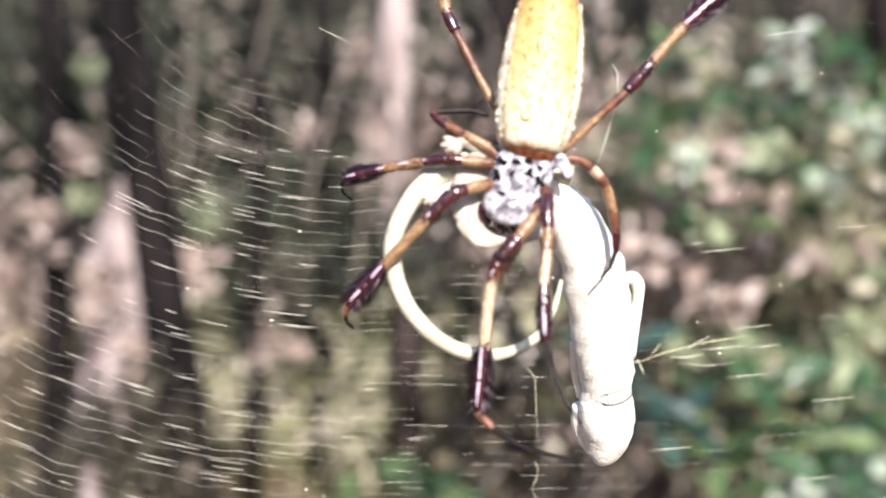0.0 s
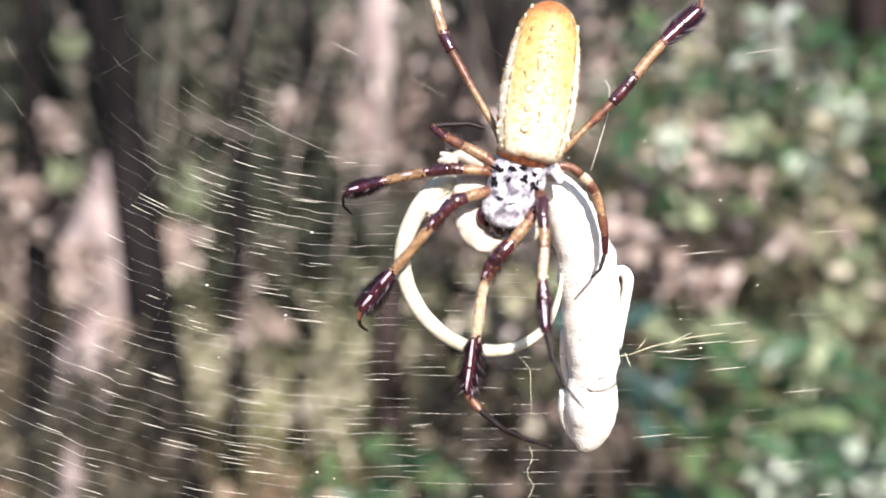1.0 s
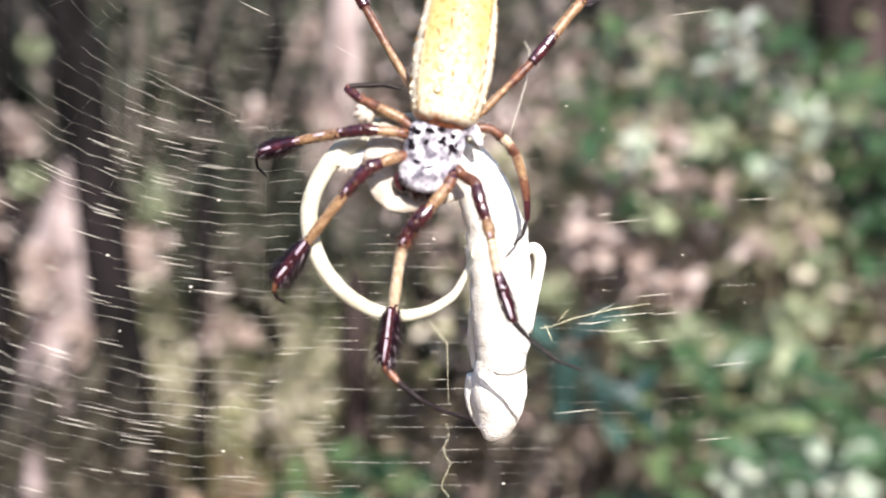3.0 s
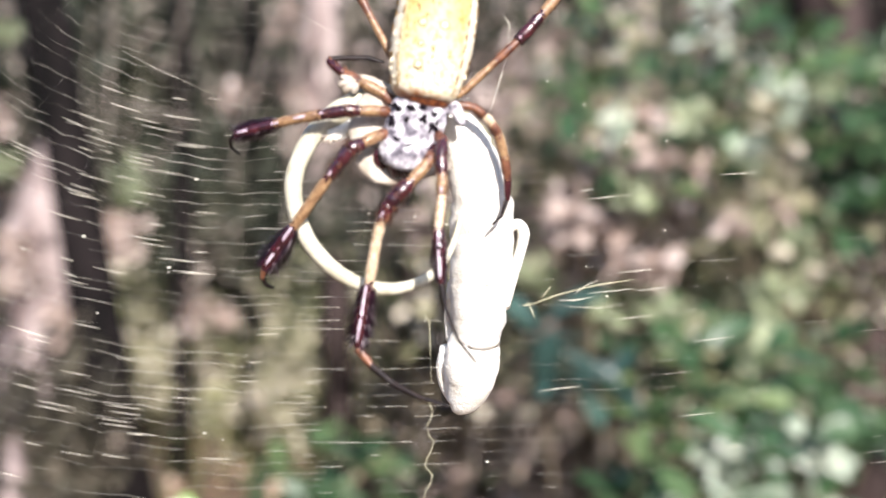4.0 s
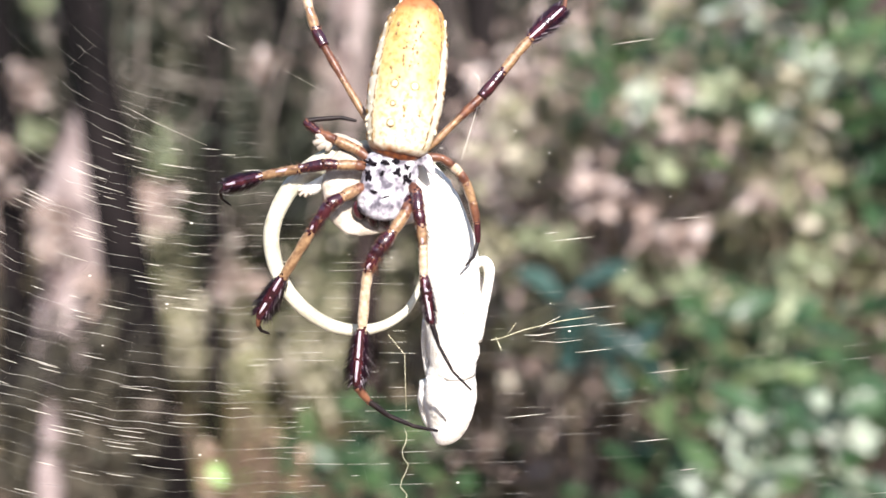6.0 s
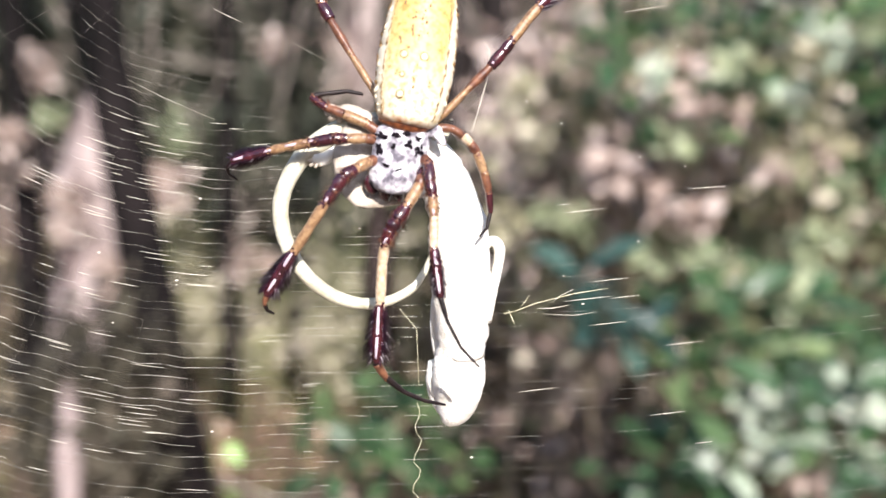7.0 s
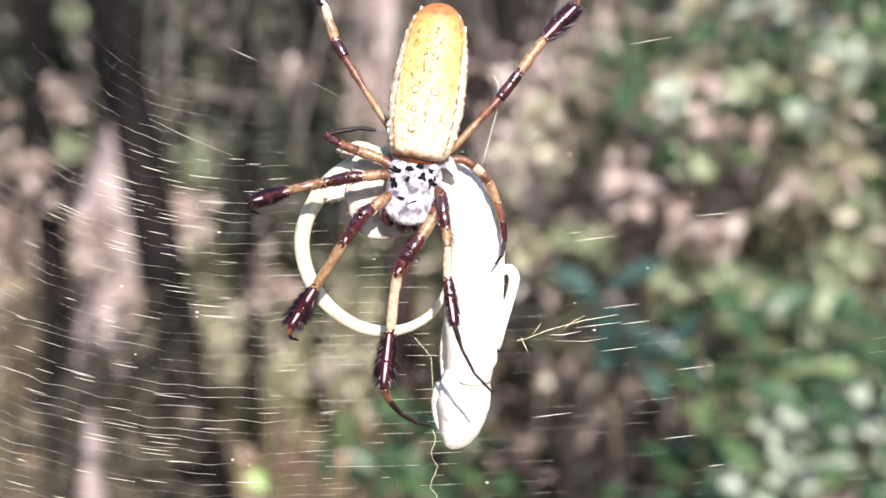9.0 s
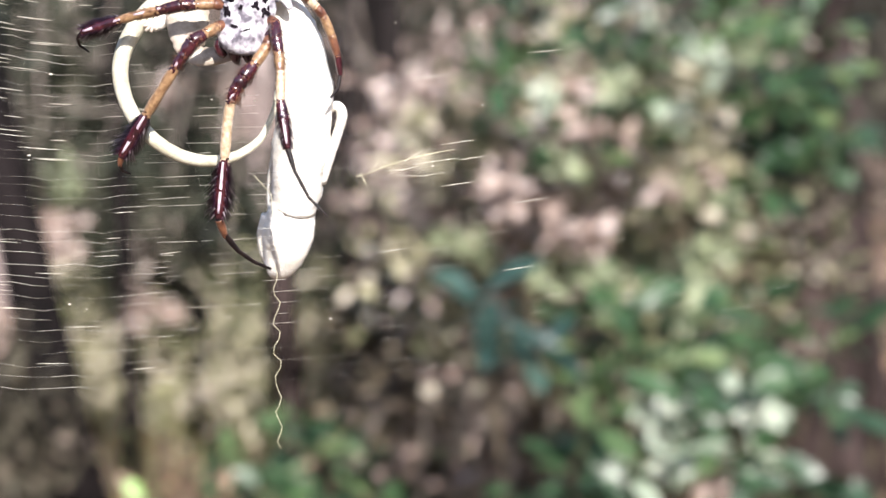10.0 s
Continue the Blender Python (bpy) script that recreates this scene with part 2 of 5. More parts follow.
def abdomen_material():
    """Golden back that pales to silver at the waist and to rust at the spinnerets, with lines of dark pits."""
    m, nt, b = nodes_of("abdomen_gold")
    tc = nt.nodes.new("ShaderNodeTexCoord")
    sep = nt.nodes.new("ShaderNodeSeparateXYZ")
    nt.links.new(tc.outputs["Generated"], sep.inputs[0])
    n1 = noise_node(nt, 260, 4)
    n2 = noise_node(nt, 1100, 5)
    along = nt.nodes.new("ShaderNodeMath")
    along.operation = "MULTIPLY_ADD"
    along.inputs[1].default_value = 0.14
    nt.links.new(n1.outputs["Fac"], along.inputs[0])
    nt.links.new(sep.outputs["Z"], along.inputs[2])
    r = ramp_node(nt, along.outputs[0], [(0.07, (0.30, 0.11, 0.03)), (0.12, (0.68, 0.63, 0.50)), (0.30, (0.64, 0.56, 0.36)), (0.56, (0.55, 0.41, 0.17)), (0.86, (0.52, 0.36, 0.13)), (0.97, (0.44, 0.23, 0.07)), (1.10, (0.36, 0.14, 0.05))])
    r2 = ramp_node(nt, n2.outputs["Fac"], [(0.30, (0.55, 0.36, 0.14)), (0.42, (0.86, 0.76, 0.55)), (0.55, (1, 1, 1))])
    col = mix_node(nt, 0.75, r.outputs["Color"], r2.outputs["Color"], "MULTIPLY")
    side = nt.nodes.new("ShaderNodeMath")
    side.operation = "SUBTRACT"
    side.inputs[1].default_value = 0.5
    nt.links.new(sep.outputs["X"], side.inputs[0])
    ab = nt.nodes.new("ShaderNodeMath")
    ab.operation = "ABSOLUTE"
    nt.links.new(side.outputs[0], ab.inputs[0])
    edge = ramp_node(nt, ab.outputs[0], [(0.36, (0, 0, 0)), (0.40, (1, 1, 1))])
    col2 = mix_node(nt, edge.outputs["Color"], col, (0.68, 0.62, 0.48))
    nt.links.new(col2, b.inputs["Base Color"])
    b.inputs["Roughness"].default_value = 0.52
    bump_node(nt, b, n2.outputs["Fac"], 0.35, 0.0002)
    return m


def carapace_material():
    """Silver hair with irregular black patches."""
    m, nt, b = nodes_of("carapace_silver")
    tc = nt.nodes.new("ShaderNodeTexCoord")
    v = nt.nodes.new("ShaderNodeTexNoise")
    v.inputs["Scale"].default_value = 520
    v.inputs["Detail"].default_value = 2.0
    nt.links.new(tc.outputs["Object"], v.inputs["Vector"])
    n2 = noise_node(nt, 2200, 4)
    r = ramp_node(nt, v.outputs["Fac"], [(0.36, (0.10, 0.09, 0.11)), (0.44, (0.27, 0.25, 0.28)), (0.56, (0.48, 0.46, 0.49)), (0.68, (0.74, 0.72, 0.74))])
    col = mix_node(nt, 0.5, r.outputs["Color"], n2.outputs["Fac"], "SOFT_LIGHT")
    nt.links.new(col, b.inputs["Base Color"])
    b.inputs["Roughness"].default_value = 0.7
    b.inputs["Specular IOR Level"].default_value = 0.25
    n3 = noise_node(nt, 330, 4)
    bump_node(nt, b, n3.outputs["Fac"], 1.0, 0.0013)
    return m


def silk_material():
    """Silk that shows in places and is lost between: its catch of light is put in as alpha noise."""
    m, nt, b = nodes_of("silk")
    n1 = noise_node(nt, 190, 4)
    n2 = noise_node(nt, 40, 3)
    both = nt.nodes.new("ShaderNodeMath")
    both.operation = "MULTIPLY"
    nt.links.new(n1.outputs["Fac"], both.inputs[0])
    nt.links.new(n2.outputs["Fac"], both.inputs[1])
    r = ramp_node(nt, both.outputs[0], [(0.17, (0.06, 0.06, 0.06)), (0.25, (0.26, 0.26, 0.26)), (0.35, (1, 1, 1))])
    b.inputs["Base Color"].default_value = (0.66, 0.63, 0.54, 1)
    b.inputs["Roughness"].default_value = 0.3
    nt.links.new(r.outputs["Color"], b.inputs["Alpha"])
    return m


M_GROUND = ground_material()
M_BACKDROP = backdrop_material()
M_ABDOMEN = abdomen_material()
M_CARAPACE = carapace_material()
M_SILK = silk_material()
M_BEAD = plain("silk_pale", (0.62, 0.58, 0.46), (0.80, 0.77, 0.66), 900, 0.35)
M_THREAD = plain("silk_band", (0.45, 0.42, 0.26), (0.72, 0.68, 0.48), 900, 0.5)

# ---- helpers of shape ----


def mesh_of(name, bm, material, smooth=True):
    me = bpy.data.meshes.new(name)
    bm.to_mesh(me)
    bm.free()
    me.materials.append(material)
    if smooth:
        me.shade_smooth()
    return me


def part(name, bm, material, parent, label="", at=None):
    ob = new(name, mesh_of(name, bm, material))
    ob.parent = parent
    if at is not None:
        ob.matrix_basis = at
    if label:
        ob["label"] = label
    return ob


def sheet(name, verts, faces, material, smooth=False):
    me = bpy.data.meshes.new(name)
    me.from_pydata(verts, [], faces)
    me.materials.append(material)
    if smooth:
        me.shade_smooth()
    return new(name, me)


def spline(points, steps):
    """Catmull-Rom through rows of numbers, as an array."""
    p = np.array(points, float)
    p = np.vstack([2 * p[0] - p[1], p, 2 * p[-1] - p[-2]])
    out = []
    for i in range(1, len(p) - 2):
        for s in range(steps):
            t = s / steps
            a, b, c, d = p[i - 1], p[i], p[i + 1], p[i + 2]
            out.append(0.5 * (2 * b + (c - a) * t + (2 * a - 5 * b + 4 * c - d) * t * t + (3 * b - a - 3 * c + d) * t ** 3))
    out.append(p[-2])
    return np.array(out)


def tube(bm, rows, sides=10, flat=1.0, wobble=0.0, seed=0):
    """A closed tube along rows of (x, y, z, radius); flat squeezes it along its second axis."""
    pts = [Vector(r[:3]) for r in rows]
    rad = [max(r[3], 1e-6) for r in rows]
    rng = random.Random(seed)
    rings = []
    side = None
    for i, p in enumerate(pts):
        d = (pts[min(i + 1, len(pts) - 1)] - pts[max(i - 1, 0)])
        d = d.normalized() if d.length > 1e-12 else Vector((0, 0, 1))
        if side is None:
            ref = Vector((0, -1, 0)) if abs(d.y) < 0.9 else Vector((1, 0, 0))
            side = (ref - d * ref.dot(d)).normalized()
        else:
            side = (side - d * side.dot(d)).normalized()
        other = d.cross(side)
        ring = []
        for k in range(sides):
            a = 2 * math.pi * k / sides
            w = 1 + wobble * (rng.random() - 0.5)
            ring.append(bm.verts.new(p + (side * math.cos(a) * flat + other * math.sin(a)) * rad[i] * w))
        rings.append(ring)
    for a, b in zip(rings, rings[1:]):
        for k in range(sides):
            bm.faces.new((a[k], a[(k + 1) % sides], b[(k + 1) % sides], b[k]))
    bm.faces.new(rings[0][::-1])
    bm.faces.new(rings[-1])
    return bm


# ---- the standing point: bearings in units of 1/1893 from its axis, ten degrees below the level ----
EYE = Vector((0, 0, 1.25))
TILT = Matrix.Rotation(radians(-10), 3, "X")


def spot(a, b, d):
    return EYE + TILT @ Vector((a / 1893 * d, d, b / 1893 * d))

# ---- the large structure ----


def build_ground():
    n = 120
    verts, faces = [], []
    edge = [-400, -120, -40] + list(np.linspace(-14, 14, n)) + [40, 120, 400]
    for y in edge:
        for x in edge:
            near = max(abs(x), abs(y)) < 15
            h = 0.07 * noise.noise((x * 0.45, y * 0.45, 3)) + 0.025 * noise.noise((x * 2.1, y * 2.1, 7)) if near else 0
            verts.append((x, y + 3, h))
    m = len(edge)
    for j in range(m - 1):
        for i in range(m - 1):
            k = j * m + i
            faces.append((k, k + 1, k + m + 1, k + m))
    g = sheet("ground", verts, faces, M_GROUND, True)
    tagged(g, "brown leaf-littered forest floor", "ground", kind="structure")


def build_backdrop():
    verts, faces = [], []
    k = 96
    for i in range(k):
        a = 2 * math.pi * i / k
        r = 30 + 1.5 * noise.noise((math.cos(a) * 4, math.sin(a) * 4, 0))
        top = 9 + 4 * noise.noise((math.cos(a) * 6, math.sin(a) * 6, 5))
        verts += [(r * math.cos(a), r * math.sin(a), -1), (r * math.cos(a), r * math.sin(a), top)]
    for i in range(k):
        j = (i + 1) % k
        faces.append((2 * i, 2 * j, 2 * j + 1, 2 * i + 1))
    b = sheet("backdrop", verts, faces, M_BACKDROP, True)
    tagged(b, "dim distant wall of forest", "forest", kind="structure")


build_ground()
build_backdrop()

# ---- trees ----


def leaf_quad(verts, faces, p, length, width, turn, rng, fold=0.25):
    """A pointed oval blade folded along its midrib."""
    base = len(verts)
    up = fold * width * 0.5
    pts = ((0, 0, 0), (-width * 0.36, length * 0.22, up * 0.7), (width * 0.36, length * 0.22, up * 0.7), (-width * 0.5, length * 0.5, up), (0, length * 0.5, 0), (width * 0.5, length * 0.5, up),
           (-width * 0.3, length * 0.8, up * 0.4), (width * 0.3, length * 0.8, up * 0.4), (0, length, -0.1 * length))
    for q in pts:
        verts.append(p + turn @ Vector(q))
    faces += [tuple(base + k for k in f) for f in ((0, 4, 3, 1), (0, 2, 5, 4), (3, 4, 8, 6), (4, 5, 7, 8))]


def random_turn(rng):
    return Euler((rng.uniform(-1.4, 1.4), rng.uniform(-1.4, 1.4), rng.uniform(0, 6.283))).to_matrix()


SPIDER_AT = spot(-74, 111, 0.1942)


def off_sunbeam(p, clear):
    """Whether p keeps clear of the beam of sun that reaches the web."""
    d = p - SPIDER_AT
    return (d - SUN_TO * d.dot(SUN_TO)).length > clear


def trunk_rows(low, high, r_low, r_high, seed, n=14, bend=0.04):
    rng = random.Random(seed)
    ph = rng.uniform(0, 6)
    rows = []
    for i in range(n + 1):
        t = i / n
        p = low.lerp(high, t)
        p = p + Vector((math.sin(t * 5 + ph), math.cos(t * 4 + ph), 0)) * bend * math.sin(math.pi * t)
        rows.append((*p, r_low + (r_high - r_low) * t + (0.35 * r_low * (1 - t * 9) ** 2 if t < 0.11 else 0)))
    return rows


def tree(lower, upper, d, width, material, label, seed, height=7.0, leaves=300, spread=1.6):
    """A trunk through two bearings at distance d, drawn down to the soil and up into its crown."""
    a, b = spot(*lower, d), spot(*upper, d)
    way = (b - a) / (b.z - a.z)
    foot = a - way * (a.z + 0.03)
    head = a + way * (height - a.z)
    r = width / 2 / 1893 * d
    rng = random.Random(seed)
    t = new("tree")
    t.location = foot
    bm = bmesh.new()
    tube(bm, [(x - foot.x, y - foot.y, z - foot.z, rr) for x, y, z, rr in trunk_rows(foot, head, r * 1.1, r * 0.55, seed)], 14, wobble=0.14, seed=seed)
    part("trunk", bm, material, t)
    crown_at = head - foot
    tips = []
    for i in range(7):
        s = crown_at * rng.uniform(0.62, 0.97)
        ang = rng.uniform(0, 6.283)
        e = s + Vector((math.cos(ang) * spread * rng.uniform(0.5, 1), math.sin(ang) * spread * rng.uniform(0.5, 1), rng.uniform(0.2, 1.0)))
        mid = s.lerp(e, 0.5) + Vector((0, 0, 0.12))
        bm = bmesh.new()
        tube(bm, spline([(*s, r * 0.4), (*mid, r * 0.28), (*e, r * 0.12)], 4), 7, wobble=0.1, seed=i)
        part("limb", bm, material, t)
        tips += [e, mid]
    verts, faces = [], []
    for i in range(leaves):
        c = rng.choice(tips)
        p = c + Vector((rng.gauss(0, 0.5), rng.gauss(0, 0.5), rng.gauss(0, 0.35)))
        if off_sunbeam(p + foot, 0.30):
            leaf_quad(verts, faces, p, rng.uniform(0.2, 0.36), rng.uniform(0.10, 0.18), random_turn(rng), rng)
    c = sheet("crown", verts, faces, M_CANOPY)
    c.parent = t
    tagged(t, label, "tree")
    return t


def build_trees():
    dark, pale = "slim forest tree with shade put into its dark bark", "pale grey-barked forest tree in dappled sun"
    rows = [((-463, -303), (-621, 459), 2.85, 78, M_BARK_SHADE, "leaning tree with rough bark darkened for shade", 1),
            # pale bark holds the sun on the upper length of this trunk
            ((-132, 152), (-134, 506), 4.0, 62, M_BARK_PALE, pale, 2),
            ((-358, -271), (-366, 60), 3.6, 30, M_BARK_SHADE, dark, 3),
            ((-236, -302), (-244, -30), 3.8, 28, M_BARK_SHADE, dark, 4),
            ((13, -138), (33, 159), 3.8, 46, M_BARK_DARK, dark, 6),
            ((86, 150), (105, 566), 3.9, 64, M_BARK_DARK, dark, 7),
            ((317, -60), (322, 148), 3.2, 22, M_BARK_SHADE, dark, 5),
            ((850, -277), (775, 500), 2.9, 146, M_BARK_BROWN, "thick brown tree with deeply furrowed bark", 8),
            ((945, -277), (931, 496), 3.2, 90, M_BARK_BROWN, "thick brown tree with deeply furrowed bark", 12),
            ((-694, -229), (-730, 441), 3.3, 46, M_BARK_SHADE, dark, 9),
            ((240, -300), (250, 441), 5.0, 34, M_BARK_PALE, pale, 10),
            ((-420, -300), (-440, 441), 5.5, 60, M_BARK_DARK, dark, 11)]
    for r in rows:
        tree(*r)
    # unseen trees added behind the standing point; their crowns break up the sun
    for i, (x, y) in enumerate(((-2.8, -3.4), (5.6, -2.6), (6.4, -5.6))):
        base = new("tree")
        base.location = (x, y, 0)
        rng = random.Random(50 + i)
        bm = bmesh.new()
        tube(bm, trunk_rows(Vector((0, 0, -0.03)), Vector((rng.uniform(-0.4, 0.4), rng.uniform(-0.4, 0.4), 7)), 0.12, 0.06, 60 + i), 12, wobble=0.12, seed=i)
        part("trunk", bm, M_BARK_DARK, base)
        verts, faces = [], []
        mids = [Vector((rng.gauss(0, 1.3), rng.gauss(0, 1.3), rng.uniform(4.0, 7.5))) for _ in range(24)]
        for k in range(700):
            p = rng.choice(mids) + Vector((rng.gauss(0, 0.2), rng.gauss(0, 0.2), rng.gauss(0, 0.12)))
            if off_sunbeam(p + base.location, 0.30):
                leaf_quad(verts, faces, p, rng.uniform(0.14, 0.26), rng.uniform(0.08, 0.13), random_turn(rng), rng)
        c = sheet("crown", verts, faces, M_CANOPY)
        c.parent = base
        tagged(base, "unseen tree added behind, its leafy crown breaking up the sun", "tree")


def snag(lower, upper, d, w_low, w_high, label, seed, bark_of=None, taper=3, top_w=0.4):
    """A broken trunk through two bearings at distance d, with splinters round its broken top."""
    bark_of = bark_of or M_BARK_PINK
    a, b = spot(*lower, d), spot(*upper, d)
    way = (b - a) / (b.z - a.z)
    foot = a - way * (a.z + 0.03)
    rl, rh = w_low / 2 / 1893 * d, w_high / 2 / 1893 * d
    t = new("trunk_shape")
    t.location = foot
    h = b - foot
    bm = bmesh.new()
    rows = []
    for i in range(33):
        s = i / 32
        lump = 1 + 0.22 * noise.noise((s * 9, seed * 3.1, 0)) + 0.10 * noise.noise((s * 24, seed * 1.7, 4))
        lean = Vector((noise.noise((s * 5, seed, 2)), noise.noise((s * 5, seed, 9)), 0)) * rl * 0.35
        rows.append((*(h * s + lean), (rl + (rh - rl) * s ** taper) * lump * (1 if s < 0.94 else 1 - (s - 0.94) * (1 - top_w) / 0.06)))
    tube(bm, rows, 18, wobble=0.26, seed=seed)
    part("trunk", bm, bark_of, t)
    top = Vector(rows[-1][:3])
    rng = random.Random(seed)
    for k in range(6):
        a = k * 1.05 + rng.uniform(-0.3, 0.3)
        o = Vector((math.cos(a), math.sin(a), 0)) * rh * 0.5
        rise = h.normalized() * rng.uniform(0.4, 2.2) * rh
        bm = bmesh.new()
        tube(bm, [(*(top - rise * 0.6 + o), rh * 0.35), (*(top + rise * 0.4 + o * 0.9), rh * 0.22), (*(top + rise + o * 0.8), rh * 0.04)], 6, wobble=0.3, seed=k)
        part("splinter", bm, bark_of, t)
    for k in range(3):
        a = rng.uniform(0, 6.28)
        at = rows[rng.randrange(10, 24)]
        s = Vector(at[:3])
        o = Vector((math.cos(a), math.sin(a), 0.5))
        bm = bmesh.new()
        tube(bm, [(*(s + o * at[3] * 0.5), rl * 0.2), (*(s + o * at[3] * 1.2), rl * 0.15), (*(s + o * at[3] * 1.6), rl * 0.05)], 7, wobble=0.2, seed=k)
        part("branch_stub", bm, bark_of, t)
    tagged(t, label, "dead tree")


build_trees()
# stands in for dappled sunlit brush; the pinkish bark holds that sunlight
snag((-606, -80), (-592, 292), 3.05, 112, 26, "patch of sunlit pale brush, modelled as a pinkish trunk", 4, taper=6)
snag((-636, -430), (-641, -290), 2.5, 46, 34, "short pale broken trunk standing in leaf litter", 5)
# brown piece before the pale tree puts in its shaded lower length
snag((-82, -264), (-92, 60), 3.4, 46, 38, "shaded lower length of a trunk, set as a separate brown piece", 7, M_BARK_BROWN)

# ---- undergrowth ----


def scatter(name, count, low, high, size, material, seed, label, category, clumps=0, reach=0.3, keep=None):
    rng = random.Random(seed)
    verts, faces = [], []
    mids = [Vector([rng.uniform(a, b) for a, b in zip(low, high)]) for _ in range(clumps)]
    for i in range(count):
        if mids:
            c = rng.choice(mids)
            p = c + Vector((rng.gauss(0, reach), rng.gauss(0, reach), rng.gauss(0, reach)))
            if p.z < 0.02:
                continue
        else:
            p = Vector([rng.uniform(a, b) for a, b in zip(low, high)])
        if keep and not keep(p):
            continue
        s = rng.uniform(*size)
        leaf_quad(verts, faces, p, s, s * rng.uniform(0.35, 0.6), random_turn(rng), rng)
    return tagged(sheet(name, verts, faces, material), label, category, kind="stuff")


scatter("leaf_litter", 14000, (-6, -4, 0.0), (6, 9, 0.06), (0.04, 0.10), M_LITTER, 1, "brown and tan fallen leaves on the forest floor", "leaf litter")
scatter("far_woods", 12000, (-8, 7.5, 0.2), (8, 13, 6.0), (0.12, 0.25), M_FAR, 3, "dim olive foliage of the woods beyond", "foliage", 240, 0.6)


def bank(name, count, sides, heights, depths, size, material, seed, label, clumps, reach=0.12):
    """A tangle of small leaves in clumps within bearings and distances from the standing point."""
    rng = random.Random(seed)
    verts, faces = [], []
    mids = [spot(rng.uniform(*sides), rng.uniform(*heights), rng.uniform(*depths)) for _ in range(clumps)]
    for i in range(count):
        p = rng.choice(mids) + Vector((rng.gauss(0, reach), rng.gauss(0, reach), rng.gauss(0, reach * 1.2)))
        if p.z < 0.02:
            continue
        s = rng.uniform(*size)
        leaf_quad(verts, faces, p, s, s * rng.uniform(0.35, 0.65), random_turn(rng), rng)
    return tagged(sheet(name, verts, faces, material), label, "brush", kind="stuff")


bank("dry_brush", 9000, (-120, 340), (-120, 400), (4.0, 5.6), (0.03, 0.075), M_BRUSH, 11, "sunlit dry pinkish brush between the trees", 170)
bank("dry_brush", 800, (-860, -690), (-80, 200), (3.7, 4.5), (0.03, 0.08), M_BRUSH, 12, "sunlit dry pinkish brush beside the pinkish trunk shape", 50)
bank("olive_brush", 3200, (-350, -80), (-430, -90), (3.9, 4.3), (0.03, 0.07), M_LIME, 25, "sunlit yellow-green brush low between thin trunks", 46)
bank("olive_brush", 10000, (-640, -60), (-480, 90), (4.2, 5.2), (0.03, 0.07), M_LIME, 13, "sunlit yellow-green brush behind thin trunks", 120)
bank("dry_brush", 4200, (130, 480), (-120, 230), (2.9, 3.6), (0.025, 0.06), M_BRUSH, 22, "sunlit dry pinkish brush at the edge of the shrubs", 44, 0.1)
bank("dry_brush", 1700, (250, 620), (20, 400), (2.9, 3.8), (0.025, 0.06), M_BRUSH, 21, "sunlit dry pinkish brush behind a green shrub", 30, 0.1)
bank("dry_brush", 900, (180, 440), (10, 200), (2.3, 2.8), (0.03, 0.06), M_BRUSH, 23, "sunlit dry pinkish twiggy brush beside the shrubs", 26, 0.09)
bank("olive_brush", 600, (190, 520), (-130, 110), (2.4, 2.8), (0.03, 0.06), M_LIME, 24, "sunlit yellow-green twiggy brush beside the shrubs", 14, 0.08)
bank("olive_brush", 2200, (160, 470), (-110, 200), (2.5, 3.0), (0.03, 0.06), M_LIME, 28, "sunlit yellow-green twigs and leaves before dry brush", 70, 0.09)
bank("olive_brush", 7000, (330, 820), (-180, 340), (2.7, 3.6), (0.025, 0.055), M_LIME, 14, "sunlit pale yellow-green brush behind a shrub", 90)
bank("shaded_brush", 2200, (-860, -650), (-460, -60), (3.4, 4.0), (0.03, 0.07), M_OLIVE, 15, "brush with half shade put into its olive brown colour", 60)
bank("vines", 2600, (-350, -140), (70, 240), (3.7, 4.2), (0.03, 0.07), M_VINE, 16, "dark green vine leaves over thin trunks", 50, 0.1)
bank("olive_brush", 1500, (-190, 60), (-260, 0), (3.5, 3.9), (0.025, 0.06), M_LIME, 27, "sunlit yellow-green brush round the brown trunk piece", 30, 0.08)
# leaves added to hide the pale bark where the trunk is shaded
bank("vines", 700, (-200, -40), (0, 110), (3.6, 3.85), (0.03, 0.07), M_VINE, 26, "dark green vine leaves added over the lower pale trunk as shade", 24, 0.09)
# bank added to shade out the bright backdrop between the upper left trunks
bank("vines", 4500, (-860, -480), (170, 500), (4.0, 4.7), (0.04, 0.09), M_VINE, 20, "dark tangled foliage added above the pinkish trunk shape", 60, 0.16)
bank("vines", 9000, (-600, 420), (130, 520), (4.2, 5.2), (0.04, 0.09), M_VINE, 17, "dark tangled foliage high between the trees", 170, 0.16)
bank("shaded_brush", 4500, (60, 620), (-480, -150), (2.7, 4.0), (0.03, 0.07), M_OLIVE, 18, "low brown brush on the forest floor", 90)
bank("dry_brush", 1100, (90, 430), (-440, -130), (2.7, 3.3), (0.03, 0.06), M_BRUSH, 29, "sunlit dry pinkish leaf litter and twigs low beside the shrubs", 60, 0.1)
# dark brush added to put shade over the pinkish trunk's lower part
bank("shaded_brush", 1300, (-660, -520), (-460, -175), (2.6, 2.9), (0.03, 0.07), M_FAR, 19, "brown brush added as shade over the pinkish trunk shape", 34, 0.09)


